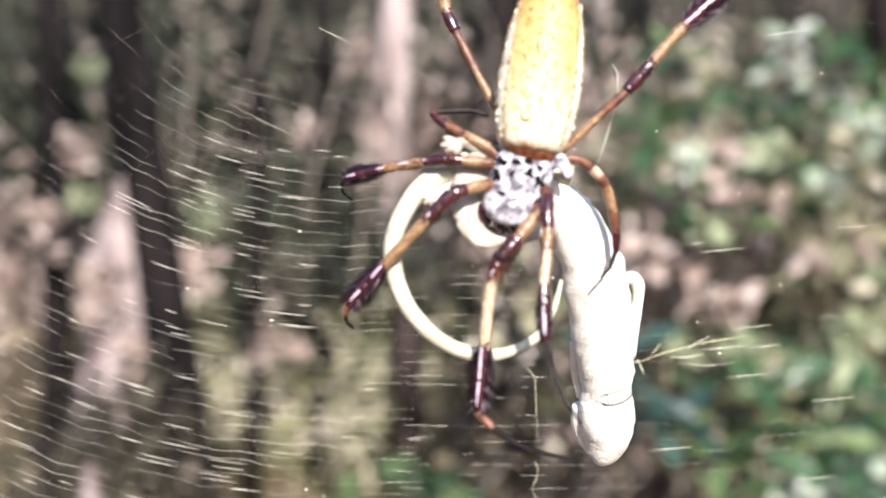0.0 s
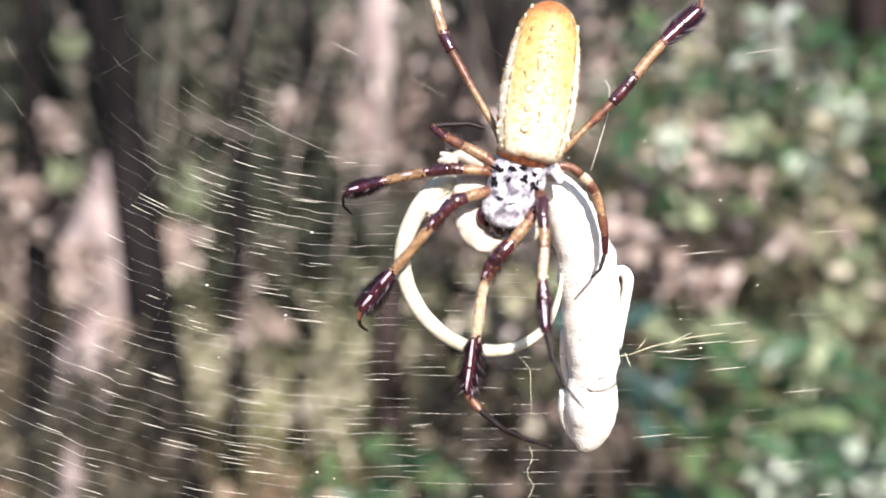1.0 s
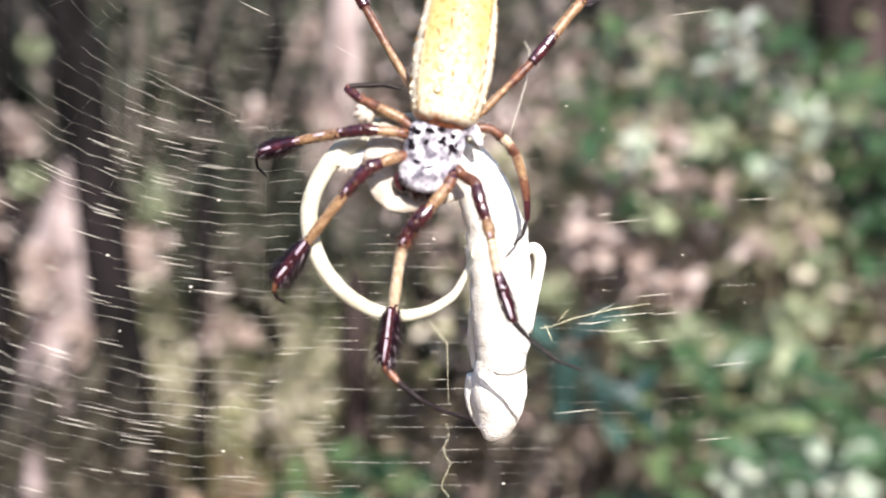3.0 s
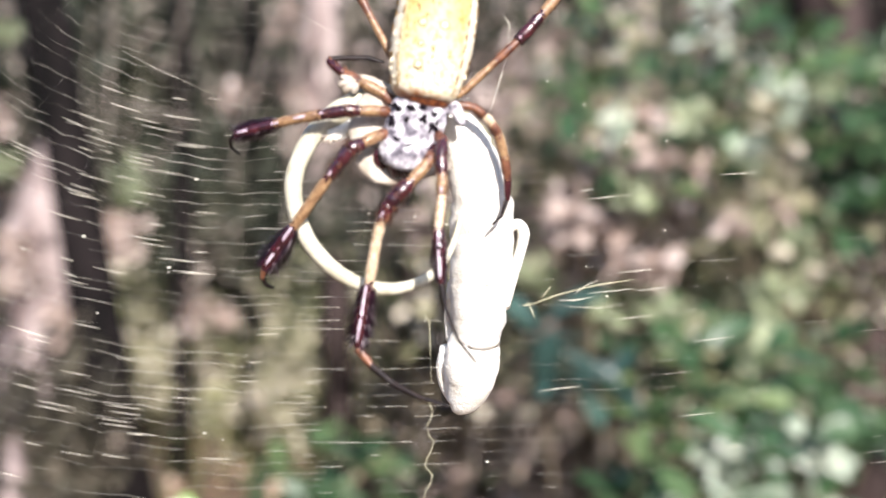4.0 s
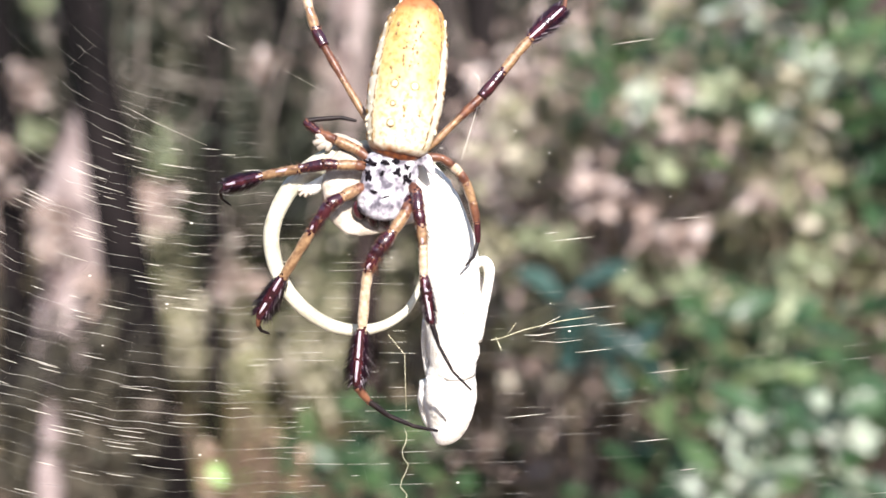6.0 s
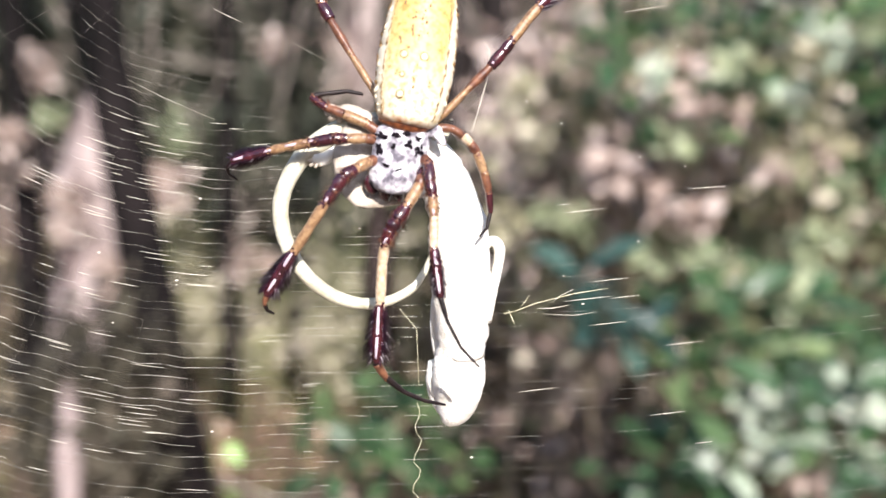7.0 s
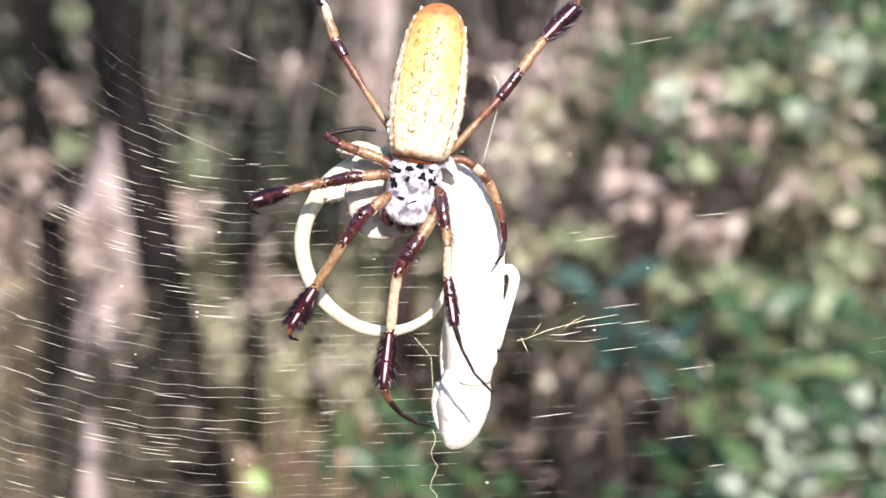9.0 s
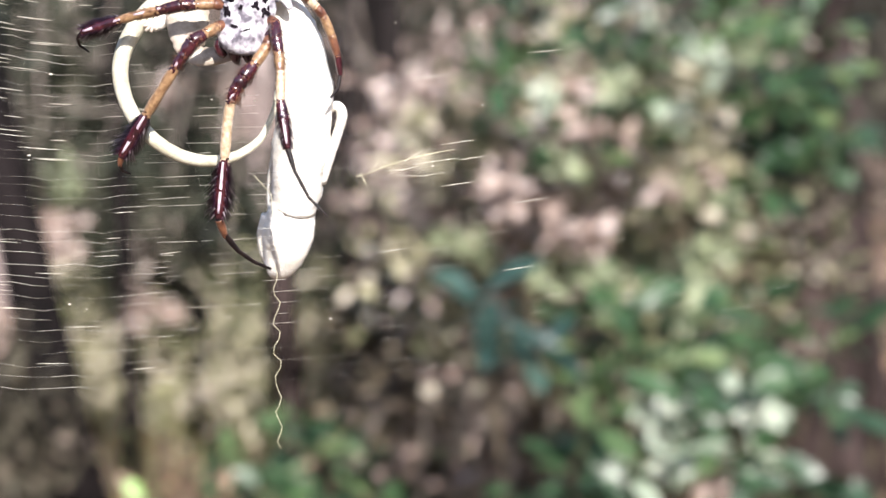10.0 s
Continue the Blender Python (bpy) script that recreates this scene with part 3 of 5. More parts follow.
def sprays(name, material, label, seed, places, each=44):
    """Sprays of a few dozen leaves for sunlit spots, the sun put into pale leaf colours: bearing, height, reach and
    distance of each.
    """
    rng = random.Random(seed)
    verts, faces = [], []
    for a, b, reach, d in places:
        c, r = spot(a, b, d), reach / 1893 * d
        for i in range(each):
            p = c + Vector((rng.gauss(0, r * 0.5), rng.gauss(0, r * 0.5), rng.gauss(0, r * 0.75)))
            s = rng.uniform(0.025, 0.055)
            leaf_quad(verts, faces, p, s, s * rng.uniform(0.4, 0.65), random_turn(rng), rng)
    tagged(sheet(name, verts, faces, material), label, "foliage", kind="stuff")


sprays("dry_sprays", M_TAN, "sunlit sprays of dry pinkish leaves", 61, ((-735, 160, 36, 3.0), (-690, 290, 24, 3.2), (-640, 20, 24, 2.9), (-574, -66, 18, 2.85), (-650, 60, 20, 2.9), (-462, 100, 24, 3.0), (-470, 70, 20, 3.0), (-345, -60, 10, 3.6), (-285, -55, 9, 3.6), (304, 136, 16, 2.0), (310, 120, 12, 2.0), (390, 85, 28, 2.2),
                                                                      (400, 286, 26, 2.4), (455, 30, 12, 2.1), (520, 120, 30, 2.4), (-190, 480, 26, 3.6), (-168, 330, 14, 3.8), (-170, 262, 13, 3.8), (-280, 330, 22, 3.5), (230, 60, 36, 3.0), (300, 250, 34, 2.9), (250, 330, 30, 2.8), (-330, -50, 26, 3.5)))
sprays("cream_sprays", M_CREAM_LEAF, "sunlit sprays of dry cream leaves", 62, ((650, 100, 50, 2.4), (560, 40, 40, 2.3), (440, 180, 36, 2.3), (397, 291, 16, 2.0), (567, -75, 16, 1.75), (700, 160, 30, 2.0), (740, 60, 30, 2.0), (610, 130, 22, 1.9), (680, 300, 22, 1.9), (-430, -70, 30, 3.4), (-412, -130, 32, 3.4), (-405, -185, 28, 3.4), (-180, -90, 40, 3.3), (-190, -180, 40, 3.3), (-160, -230, 36, 3.3)))
sprays("fresh_sprays", M_FRESH, "sunlit sprays of fresh light green leaves", 63, ((-449, 181, 26, 3.1), (-669, 206, 13, 3.1), (-676, 436, 12, 3.2), (210, 30, 30, 2.8), (420, 20, 20, 2.4), (640, 0, 30, 2.4), (560, -20, 30, 2.3)))
sprays("pale_sprays", M_BRIGHT, "small sprays of leaves with sun glints put into a pale colour", 64, ((391, 282, 8, 1.8), (631, 242, 6, 1.8), (664, 379, 6, 1.8), (700, 320, 6, 1.8), (574, -80, 9, 1.7), (572, -295, 14, 1.6), (600, -285, 8, 1.6), (595, -380, 8, 1.6),
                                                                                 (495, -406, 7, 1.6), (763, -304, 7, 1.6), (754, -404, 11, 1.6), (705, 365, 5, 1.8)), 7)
sprays("tan_sprays", M_TAN, "small sprays of dry tan leaves in the sun", 65, ((455, 308, 9, 1.8), (476, 228, 10, 1.8), (473, 44, 6, 1.8), (587, 120, 10, 1.8), (668, -425, 8, 1.6), (692, 151, 10, 1.8), (304, 136, 10, 1.9)), 9)
sprays("fresh_sprays", M_FRESH, "small sprays of fresh light green leaves in the sun", 66, ((412, 173, 9, 1.8), (213, 42, 14, 2.2), (664, -39, 14, 1.75), (728, 71, 14, 1.75), (689, 1, 14, 1.75), (157, 245, 14, 2.4), (489, -41, 12, 1.75), (630, -100, 12, 1.7), (775, 370, 14, 1.8), (525, 318, 12, 1.8)), 16)
sprays("tan_sprays", M_TAN, "close sprays of dry peach leaves full in the sun", 67, ((309, 139, 5, 1.8), (324, 117, 4, 1.8), (384, 82, 10, 1.8), (402, 53, 9, 1.8), (472, 51, 1, 1.8), (566, -216, 8, 1.8), (669, -425, 6, 1.8), (455, 242, 8, 1.8), (530, 218, 8, 1.8)), 9)
sprays("pale_sprays", M_BRIGHT, "close sprays of leaves with full sun put into a pale colour", 68, ((389, 289, 9, 1.7), (576, -74, 9, 1.7), (610, -388, 8, 1.7), (497, -402, 8, 1.7), (743, -390, 14, 1.7), (763, -300, 8, 1.7), (576, -296, 12, 1.7), (626, -280, 10, 1.7), (625, 249, 6, 1.7)), 14)
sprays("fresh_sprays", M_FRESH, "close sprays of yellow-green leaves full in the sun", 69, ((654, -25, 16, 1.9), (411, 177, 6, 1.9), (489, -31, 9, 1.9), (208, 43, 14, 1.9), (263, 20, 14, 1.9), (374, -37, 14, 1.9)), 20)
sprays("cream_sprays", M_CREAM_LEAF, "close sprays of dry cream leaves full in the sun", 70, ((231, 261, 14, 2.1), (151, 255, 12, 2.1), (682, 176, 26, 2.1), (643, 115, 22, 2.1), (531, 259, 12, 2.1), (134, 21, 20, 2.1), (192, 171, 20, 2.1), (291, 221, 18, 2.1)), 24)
sprays("pale_sprays", M_BRIGHT, "close sprays of leaves with bright sun put into a pale colour", 71, ((609, -388, 7, 1.65), (497, -402, 7, 1.65), (743, -387, 13, 1.65), (753, -405, 8, 1.65), (763, -300, 7, 1.65), (571, -298, 9, 1.65), (611, -276, 8, 1.65)), 12)


def build_sticks():
    rng = random.Random(31)
    bm = bmesh.new()
    for i in range(170):
        p = spot(rng.uniform(-640, 620), rng.uniform(-440, 400), rng.uniform(3.2, 5.0))
        a = rng.uniform(0, 6.283)
        way = Vector((math.cos(a) * 0.45, math.sin(a) * 0.45, 1)).normalized()
        ln = rng.uniform(0.25, 0.9)
        q = p + way * ln
        m = p.lerp(q, 0.5) + Vector((rng.uniform(-0.05, 0.05), 0, rng.uniform(-0.05, 0.05)))
        r = rng.uniform(0.002, 0.006)
        tube(bm, spline([(*p, r), (*m, r * 0.8), (*q, r * 0.5)], 3), 5)
    for i in range(46):
        q = spot(rng.uniform(190, 440), rng.uniform(-110, 160), rng.uniform(2.3, 2.8))
        p = Vector((q.x + rng.uniform(-0.15, 0.15), q.y + rng.uniform(-0.1, 0.1), -0.02))
        m = p.lerp(q, 0.5) + Vector((rng.uniform(-0.06, 0.06), 0, 0))
        tube(bm, spline([(*p, 0.003), (*m, 0.0025), (*q, 0.0012)], 4), 5)
    s = new("dry_stems", mesh_of("dry_stems", bm, M_TWIG))
    tagged(s, "thin pale dry stems tangled in the brush", "stems", kind="stuff")


build_sticks()


def build_grass():
    rng = random.Random(9)
    verts, faces = [], []
    for i in range(2200):
        x, y = rng.uniform(-2.5, 2.5), rng.uniform(2.4, 5.5)
        h = rng.uniform(0.10, 0.38)
        a = rng.uniform(0, 6.283)
        lean = Vector((math.cos(a), math.sin(a), 0)) * h * rng.uniform(0.15, 0.7)
        s = Vector((-math.sin(a), math.cos(a), 0)) * 0.0035
        p = Vector((x, y, 0))
        k = len(verts)
        q = p + lean * 0.35 + Vector((0, 0, h * 0.6))
        verts += [p - s, p + s, q - s * 0.8, q + s * 0.8, p + lean + Vector((0, 0, h * 0.9))]
        faces += [(k, k + 1, k + 3, k + 2), (k + 2, k + 3, k + 4)]
    tagged(sheet("grass", verts, faces, M_GRASS), "thin dry green grass on the forest floor", "grass", kind="stuff")


build_grass()

# ---- broad-leaved shrubs ----


def blade_mesh(name, length, width, material, bend):
    """A broad glossy leaf with a folded midrib, wavy margin and short stalk."""
    bm = bmesh.new()
    n = 8
    rows = []
    for i in range(n + 1):
        t = i / n
        w = width / 2 * math.sin(math.pi * t ** 1.25) ** 0.75 if 0 < t < 1 else 0.0008
        z = -bend * length * t * t
        wav = 0.05 * width * math.sin(t * 11)
        y = 0.012 + length * t
        rows.append([bm.verts.new((-w, y, z + 0.22 * w + wav)), bm.verts.new((0, y, z)), bm.verts.new((w, y, z + 0.22 * w - wav))])
    for a, b in zip(rows, rows[1:]):
        bm.faces.new((a[0], a[1], b[1], b[0]))
        bm.faces.new((a[1], a[2], b[2], b[1]))
    tube(bm, [(0, -0.006, 0, 0.0012), (0, 0.014, 0, 0.0010)], 5)
    return mesh_of(name, bm, material)


BLADES = [blade_mesh("leaf", 0.078, 0.034, M_GREEN, 0.18), blade_mesh("leaf", 0.062, 0.030, M_GREEN, 0.05), blade_mesh("leaf", 0.088, 0.032, M_GREEN, 0.35)]


PALE = [blade_mesh("leaf", 0.085, 0.036, M_PALE_LEAF, 0.15), blade_mesh("leaf", 0.07, 0.032, M_PALE_LEAF, 0.3), blade_mesh("leaf", 0.06, 0.03, M_PALE_LEAF, 0.0)]

SPRIG = [blade_mesh("leaf", 0.075, 0.045, M_SPRIG, 0.1), blade_mesh("leaf", 0.06, 0.04, M_SPRIG, 0.25), blade_mesh("leaf", 0.068, 0.042, M_SPRIG, 0.0)]

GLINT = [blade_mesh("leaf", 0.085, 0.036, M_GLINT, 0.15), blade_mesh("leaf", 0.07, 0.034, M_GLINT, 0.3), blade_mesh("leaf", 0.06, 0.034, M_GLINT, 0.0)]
TEAL = [blade_mesh("leaf", 0.10, 0.042, M_TEAL, 0.15), blade_mesh("leaf", 0.085, 0.038, M_TEAL, 0.3), blade_mesh("leaf", 0.11, 0.044, M_TEAL, 0.4)]


def shrub(root, tips, label, seed, per=6, size=1.0, stem_r=0.006, pale=0.0, blades=None):
    """Stems from a root to each tip, with a whorl of leaves at the tip and a few along the stem."""
    rng = random.Random(seed)
    t = new("shrub")
    t.location = root
    count = 0
    limbs = []
    for n, tip in enumerate(tips):
        e = tip - root
        if n % 5 == 0 or not limbs:
            mid = e * 0.5 + Vector((rng.uniform(-0.12, 0.12), rng.uniform(-0.1, 0.1), 0.10))
            rows = spline([(0, 0, -0.02, stem_r), (*mid, stem_r * 0.7), (*e, stem_r * 0.3)], 7)
            limbs.append(rows)
        else:
            rows = min(limbs, key=lambda q: min((Vector(v[:3]) - e).length for v in q[4:]))
            s = min(rows[4:-1], key=lambda v: (Vector(v[:3]) - e).length)
            s = Vector(s[:3])
            mid = s.lerp(e, 0.5) + Vector((rng.uniform(-0.03, 0.03), rng.uniform(-0.03, 0.03), -0.02))
            rows = spline([(*s, stem_r * 0.4), (*mid, stem_r * 0.35), (*e, stem_r * 0.25)], 5)
        bm = bmesh.new()
        tube(bm, rows, 6, wobble=0.1, seed=count)
        part("stem", bm, M_STEM, t)
        way = (e - mid).normalized()
        for k in range(per):
            along = 0.0 if k < per - 2 else rng.uniform(0.06, 0.16)
            a = k * 2.4 + rng.uniform(-0.4, 0.4)
            out = Vector((math.cos(a), math.sin(a) * 0.9, rng.uniform(-0.8, 0.7)))
            d = (out + way * 0.45).normalized()
            up = Vector((rng.uniform(-0.6, 0.6), rng.uniform(-1.3, 0.1), 1.0))
            x = d.cross(up).normalized()
            z = x.cross(d)
            m = Matrix((x, d, z)).transposed().to_4x4()
            s = size * rng.uniform(0.65, 1.25)
            leaf = new("leaf", (PALE if rng.random() < pale else blades or BLADES)[rng.randrange(3)])
            leaf.parent = t
            leaf.matrix_basis = Matrix.Translation(e - way * along) @ m @ Matrix.Scale(s, 4)
            count += 1
    return tagged(t, label, "shrub", group="broad-leaved shrubs")


def near_tips(places, d, each, reach, seed):
    """Tips strewn round bearings at about distance d."""
    rng = random.Random(seed)
    return [spot(a + rng.gauss(0, reach), b + rng.gauss(0, reach), d * rng.uniform(0.92, 1.1)) for a, b in places for _ in range(each)]


GLOSSY = "broad-leaved shrub with glossy dark green leaves"
shrub(Vector((0.55, 2.3, 0)), near_tips(((333, 445), (435, 422), (298, 332), (370, 341), (475, 390), (559, 409), (640, 449), (576, 336), (625, 272)), 2.0, 3, 26, 1), GLOSSY, 1, per=6, size=0.95)
shrub(Vector((0.52, 2.2, 0)), near_tips(((371, 157), (607, 140), (424, 196), (496, 184), (560, 210), (625, 230), (340, 250), (640, 60)), 2.0, 1, 24, 8), GLOSSY, 8, per=6, size=0.9, pale=0.1)
shrub(Vector((1.05, 2.45, 0)), near_tips(((789, 383), (875, 402), (935, 338), (837, 309), (926, 202), (887, 266), (782, 268), (764, 145), (720, 420)), 2.0, 4, 30, 7), GLOSSY, 7, per=6, size=1.0, pale=0.08)
shrub(Vector((0.62, 2.0, 0)), near_tips(((412, -89), (494, -72), (553, -114), (633, -179), (695, -162), (759, -134), (680, -90)), 1.8, 3, 26, 2), "broad-leaved shrub with mixed dark and sunlit leaves", 2, per=6, size=0.9, pale=0.04)
shrub(Vector((0.7, 1.85, 0)), near_tips(((670, -262), (750, -296), (499, -215), (540, -330), (700, -380), (640, -430), (820, -250), (860, -420), (900, -160)), 1.65, 3, 28, 3), "low broad-leaved shrub with dark and a few sunlit leaves", 3, per=6, size=0.95, pale=0.03)
shrub(Vector((0.42, 1.8, 0)), near_tips(((430, -380), (470, -450), (415, -290)), 1.65, 3, 24, 13), GLOSSY, 13, per=6, size=0.95)
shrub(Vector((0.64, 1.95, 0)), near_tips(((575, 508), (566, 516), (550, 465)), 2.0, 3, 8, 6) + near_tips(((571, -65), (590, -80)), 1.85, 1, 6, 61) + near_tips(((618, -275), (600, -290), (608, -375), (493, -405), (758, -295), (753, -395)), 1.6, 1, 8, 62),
      "broad-leaved shrub with sunlight put into its pale leaves", 6, per=4, size=0.75, blades=GLINT)
shrub(Vector((0.34, 1.85, 0)), [spot(*q) for q in ((262, -64, 1.75), (291, -105, 1.75), (349, -147, 1.7), (275, -85, 1.78), (330, -120, 1.72), (360, -175, 1.7))],
      "thin shrub with large bluish green leaves", 9, per=4, size=0.8, blades=TEAL)
shrub(Vector((-0.12, 2.5, 0)), near_tips(((-114, -290), (-56, -305), (3, -310), (-202, -310), (-150, -380), (-60, -400), (40, -380)), 2.3, 2, 26, 4), "low bright green shrub growing in grass", 4, pale=0.15)
shrub(Vector((-0.42, 1.75, 0)), [spot(-327, -410, 1.35)], "small seedling with bright green leaves", 5, 5, 0.6, blades=SPRIG)


def twig(points, r, label, seed):
    rows = spline([(*p, r * (1 - 0.6 * i / len(points))) for i, p in enumerate(points)], 6)
    o = Vector(rows[0][:3])
    bm = bmesh.new()
    tube(bm, [(x - o.x, y - o.y, z - o.z, rr) for x, y, z, rr in rows], 6, wobble=0.15, seed=seed)
    t = new("twig", mesh_of("twig", bm, M_TWIG))
    t.location = o
    return tagged(t, label, "twig", group="bare twigs")


for i, (p, r) in enumerate((([(772, 127, 2.3), (852, 53, 2.3), (948, 101, 2.3)], 0.006), ([(757, 56, 2.3), (840, 20, 2.3), (939, -32, 2.3)], 0.005),
                            ([(739, -75, 2.3), (835, -38, 2.3), (942, 19, 2.3)], 0.005), ([(744, -177, 2.2), (830, -172, 2.2), (922, -159, 2.2)], 0.006),
                            ([(690, 420, 2.4), (740, 360, 2.4), (800, 330, 2.4)], 0.006), ([(20, -420, 2.6), (42, -300, 2.6), (90, -230, 2.6)], 0.006),
                            ([(-481, 314, 2.8), (-404, 297, 2.8), (-336, 290, 2.8)], 0.005), ([(-440, 330, 2.8), (-430, 304, 2.8), (-400, 296, 2.8)], 0.003), ([(-370, -430, 2.4), (-260, -470, 2.4), (-180, -455, 2.4)], 0.006),
                            ([(430, 100, 2.5), (520, 60, 2.5), (600, 30, 2.5)], 0.004))):
    twig([spot(*q) for q in p], r, "bare grey twig in the undergrowth", i)

# ---- the web, the spider and its prey ----
U = 0.0001026


def at_web(a, b, w=0.0):
    """Local place: a to the side, b upward, w towards the open side of the web."""
    return Vector((a * U, -w * U, b * U))


WEB_TURN = TILT.to_4x4()
HOME = Matrix.Translation(SPIDER_AT) @ WEB_TURN


def build_web():
    web = new("spider_web")
    web.matrix_world = HOME
    rng = random.Random(21)
    hub = (-290, 450)
    wide = 1.265
    spokes = np.linspace(184, 352, 32)[::2]
    rest = bmesh.new()
    laid = []

    def strand(pts):
        """The first three hundred stretches are parts of their own, the others one joined part."""
        laid.append(len(pts))
        if len(laid) > 300:
            tube(rest, pts, 4)
            return
        bm = bmesh.new()
        tube(bm, pts, 4)
        part("strand", bm, M_SILK, web)

    for k in range(44):
        r = 230 + k * 20 + rng.uniform(-4, 4)
        ang = (199 if k % 2 else 216) + rng.uniform(0, 12)
        while ang < 275:
            # one unbroken stretch, then a gap where the spiral is torn or lost to the eye
            end = min(ang + rng.choice((5, 9, 14, 22, 34)) * rng.uniform(0.7, 1.3), 277)
            rows = []
            for s in np.linspace(0, 1, max(4, int((end - ang) / 1.8))):
                at = ang + (end - ang) * s
                i = (at - 184) / 5.42
                sag = 0.007 * abs(math.sin(math.pi * i))
                rr = r * (1 - sag) + 7 * noise.noise((i * 0.35, k * 0.6, 1)) + 1.5 * noise.noise((i * 2.0, k * 0.9, 4))
                thick = 0.0000245 * float(np.interp(at, (200, 226, 244), (0.26, 0.5, 1.1))) * (0.75 if r < 480 else 1) * (1 + 0.5 * noise.noise((i * 1.7, k * 1.3, 9)))
                rows.append((*at_web(hub[0] + wide * rr * math.cos(radians(at)), hub[1] + rr * math.sin(radians(at)), -75 + 6 * math.sin(i * 0.5 + k * 0.3)), thick * min(1, 0.35 + 4 * s * (1 - s))))
            strand(rows)
            ang = end + rng.choice((0.4, 0.8, 2, 5)) * rng.uniform(0.6, 1.6)
        if r < 400:
            continue
        # on towards the far side of the web, rising gently
        x0, z0 = hub[0] + wide * r * math.cos(radians(275)), hub[1] - r
        for i in range(13):
            if rng.random() < (0.92 if i > 4 and r < 700 else 0.66 if i > 4 else 0.2):
                continue
            x = x0 + i * 92 + rng.uniform(0, 30)
            ln = rng.choice((22, 40, 65, 90)) * rng.uniform(0.7, 1.2)
            rise = lambda q: z0 + 0.00006 * (q - x0) ** 2 + 6 * noise.noise((q * 0.004, k * 0.6, 2))
            strand([(*at_web(q, rise(q), -76), 0.000028 if q < 60 else 0.000017) for q in (x, x + ln * 0.5, x + ln)])
    joined = part("outer_silk", rest, M_SILK, web, "fine outer strands of silk")
    joined["kind"] = "stuff"
    # glints on the silk, put in as short thicker pale threads
    for k in range(95):
        ang, r = radians(max(rng.gauss(256, 12), rng.uniform(236, 250))), rng.uniform(380, 1060)
        bm = bmesh.new()
        w = rng.uniform(0.012, 0.04) * 700 / r
        tube(bm, [(*at_web(hub[0] + wide * r * math.cos(ang + s * w), hub[1] + r * math.sin(ang + s * w), -74), q) for s, q in ((-1, 0.000012), (-0.3, 0.00005), (0.4, 0.00004), (1, 0.000012))], 5)
        part("glint_thread", bm, M_BEAD, web, "glint on the silk, put in as a thicker pale stretch")
    for k in range(10):
        x, z, ln = rng.uniform(170, 560), rng.uniform(-560, -40), rng.uniform(12, 45)
        bm = bmesh.new()
        tube(bm, [(*at_web(x + s * ln, z + s * ln * 0.12, -74), q) for s, q in ((-1, 0.00002), (-0.2, 0.00006), (0.5, 0.00004), (1, 0.00002))], 5)
        part("glint_thread", bm, M_BEAD, web, "glint on the silk, put in as a thicker pale stretch")
    for k in range(26):
        x, z = rng.uniform(-620, 620), rng.uniform(-560, 260)
        bm = bmesh.new()
        bmesh.ops.create_icosphere(bm, subdivisions=2, radius=rng.uniform(1.0, 2.2) * U)
        bmesh.ops.scale(bm, vec=(1.6, 1, 0.8), verts=bm.verts)
        part("speck", bm, M_BEAD, web, "tiny pale speck caught in the silk", Matrix.Translation(at_web(x, z, -74)))
    for i, a in enumerate(spokes):
        ang = radians(a)
        bm = bmesh.new()
        tube(bm, [(*at_web(hub[0] + wide * q * math.cos(ang), hub[1] + q * math.sin(ang), -77), 0.000004) for q in (120, 400, 800, 1250)], 4)
        part("radial_thread", bm, M_SILK, web)
    # loose lines and the twisted band of silk under the hub
    zig = [(28 + 7 * math.sin(i * 1.5) + rng.uniform(-3, 3), -430 - i * 13, -60, 0.00005) for i in range(26)]
    for rows, mat in (([(118, 44, -40, 0.00008), (128, 78, -40, 0.00006), (144, 136, -40, 0.00007), (148, 158, -40, 0.00005)], M_BEAD), ([(138, 200, -40, 0.00005), (147, 186, -40, 0.00007), (146, 160, -40, 0.00005)], M_BEAD),
                      ([(178, -272, -60, 0.00012), (196, -268, -60, 0.00006), (232, -254, -60, 0.00008), (262, -246, -60, 0.00006), (300, -236, -60, 0.00009), (360, -226, -60, 0.00003)], M_THREAD), ([(205, -262, -60, 0.00003), (214, -252, -60, 0.00006), (222, -240, -60, 0.00003)], M_THREAD), ([(236, -262, -60, 0.00003), (262, -262, -60, 0.00009), (292, -256, -60, 0.00003)], M_BEAD), ([(262, -252, -60, 0.00003), (276, -240, -60, 0.00006), (300, -228, -60, 0.00003)], M_BEAD), ([(246, -272, -60, 0.00002), (300, -274, -60, 0.00005), (340, -268, -60, 0.00002)], M_BEAD), ([(186, -266, -60, 0.00005), (194, -284, -60, 0.00009), (197, -292, -60, 0.00004)], M_THREAD),
                      ([(-5, -265, -60, 0.00005), (25, -300, -60, 0.00005), (30, -400, -60, 0.00005)], M_THREAD), (zig, M_THREAD),
                      ([(-335, 256, -60, 0.00002), (-310, 244, -60, 0.00006), (-285, 233, -60, 0.00002)], M_BEAD), ([(-200, 200, -60, 0.00001), (-165, 182, -60, 0.000022), (-130, 164, -60, 0.00001)], M_BEAD),
                      ([(-480, 130, -60, 0.000015), (-420, 100, -60, 0.00003), (-330, 62, -60, 0.000015)], M_BEAD), ([(385, 258, -60, 0.00003), (420, 264, -60, 0.00006), (458, 270, -60, 0.00003)], M_BEAD), ([(500, -50, -60, 0.00002), (530, -48, -60, 0.00006), (566, -45, -60, 0.00002)], M_BEAD)):
        bm = bmesh.new()
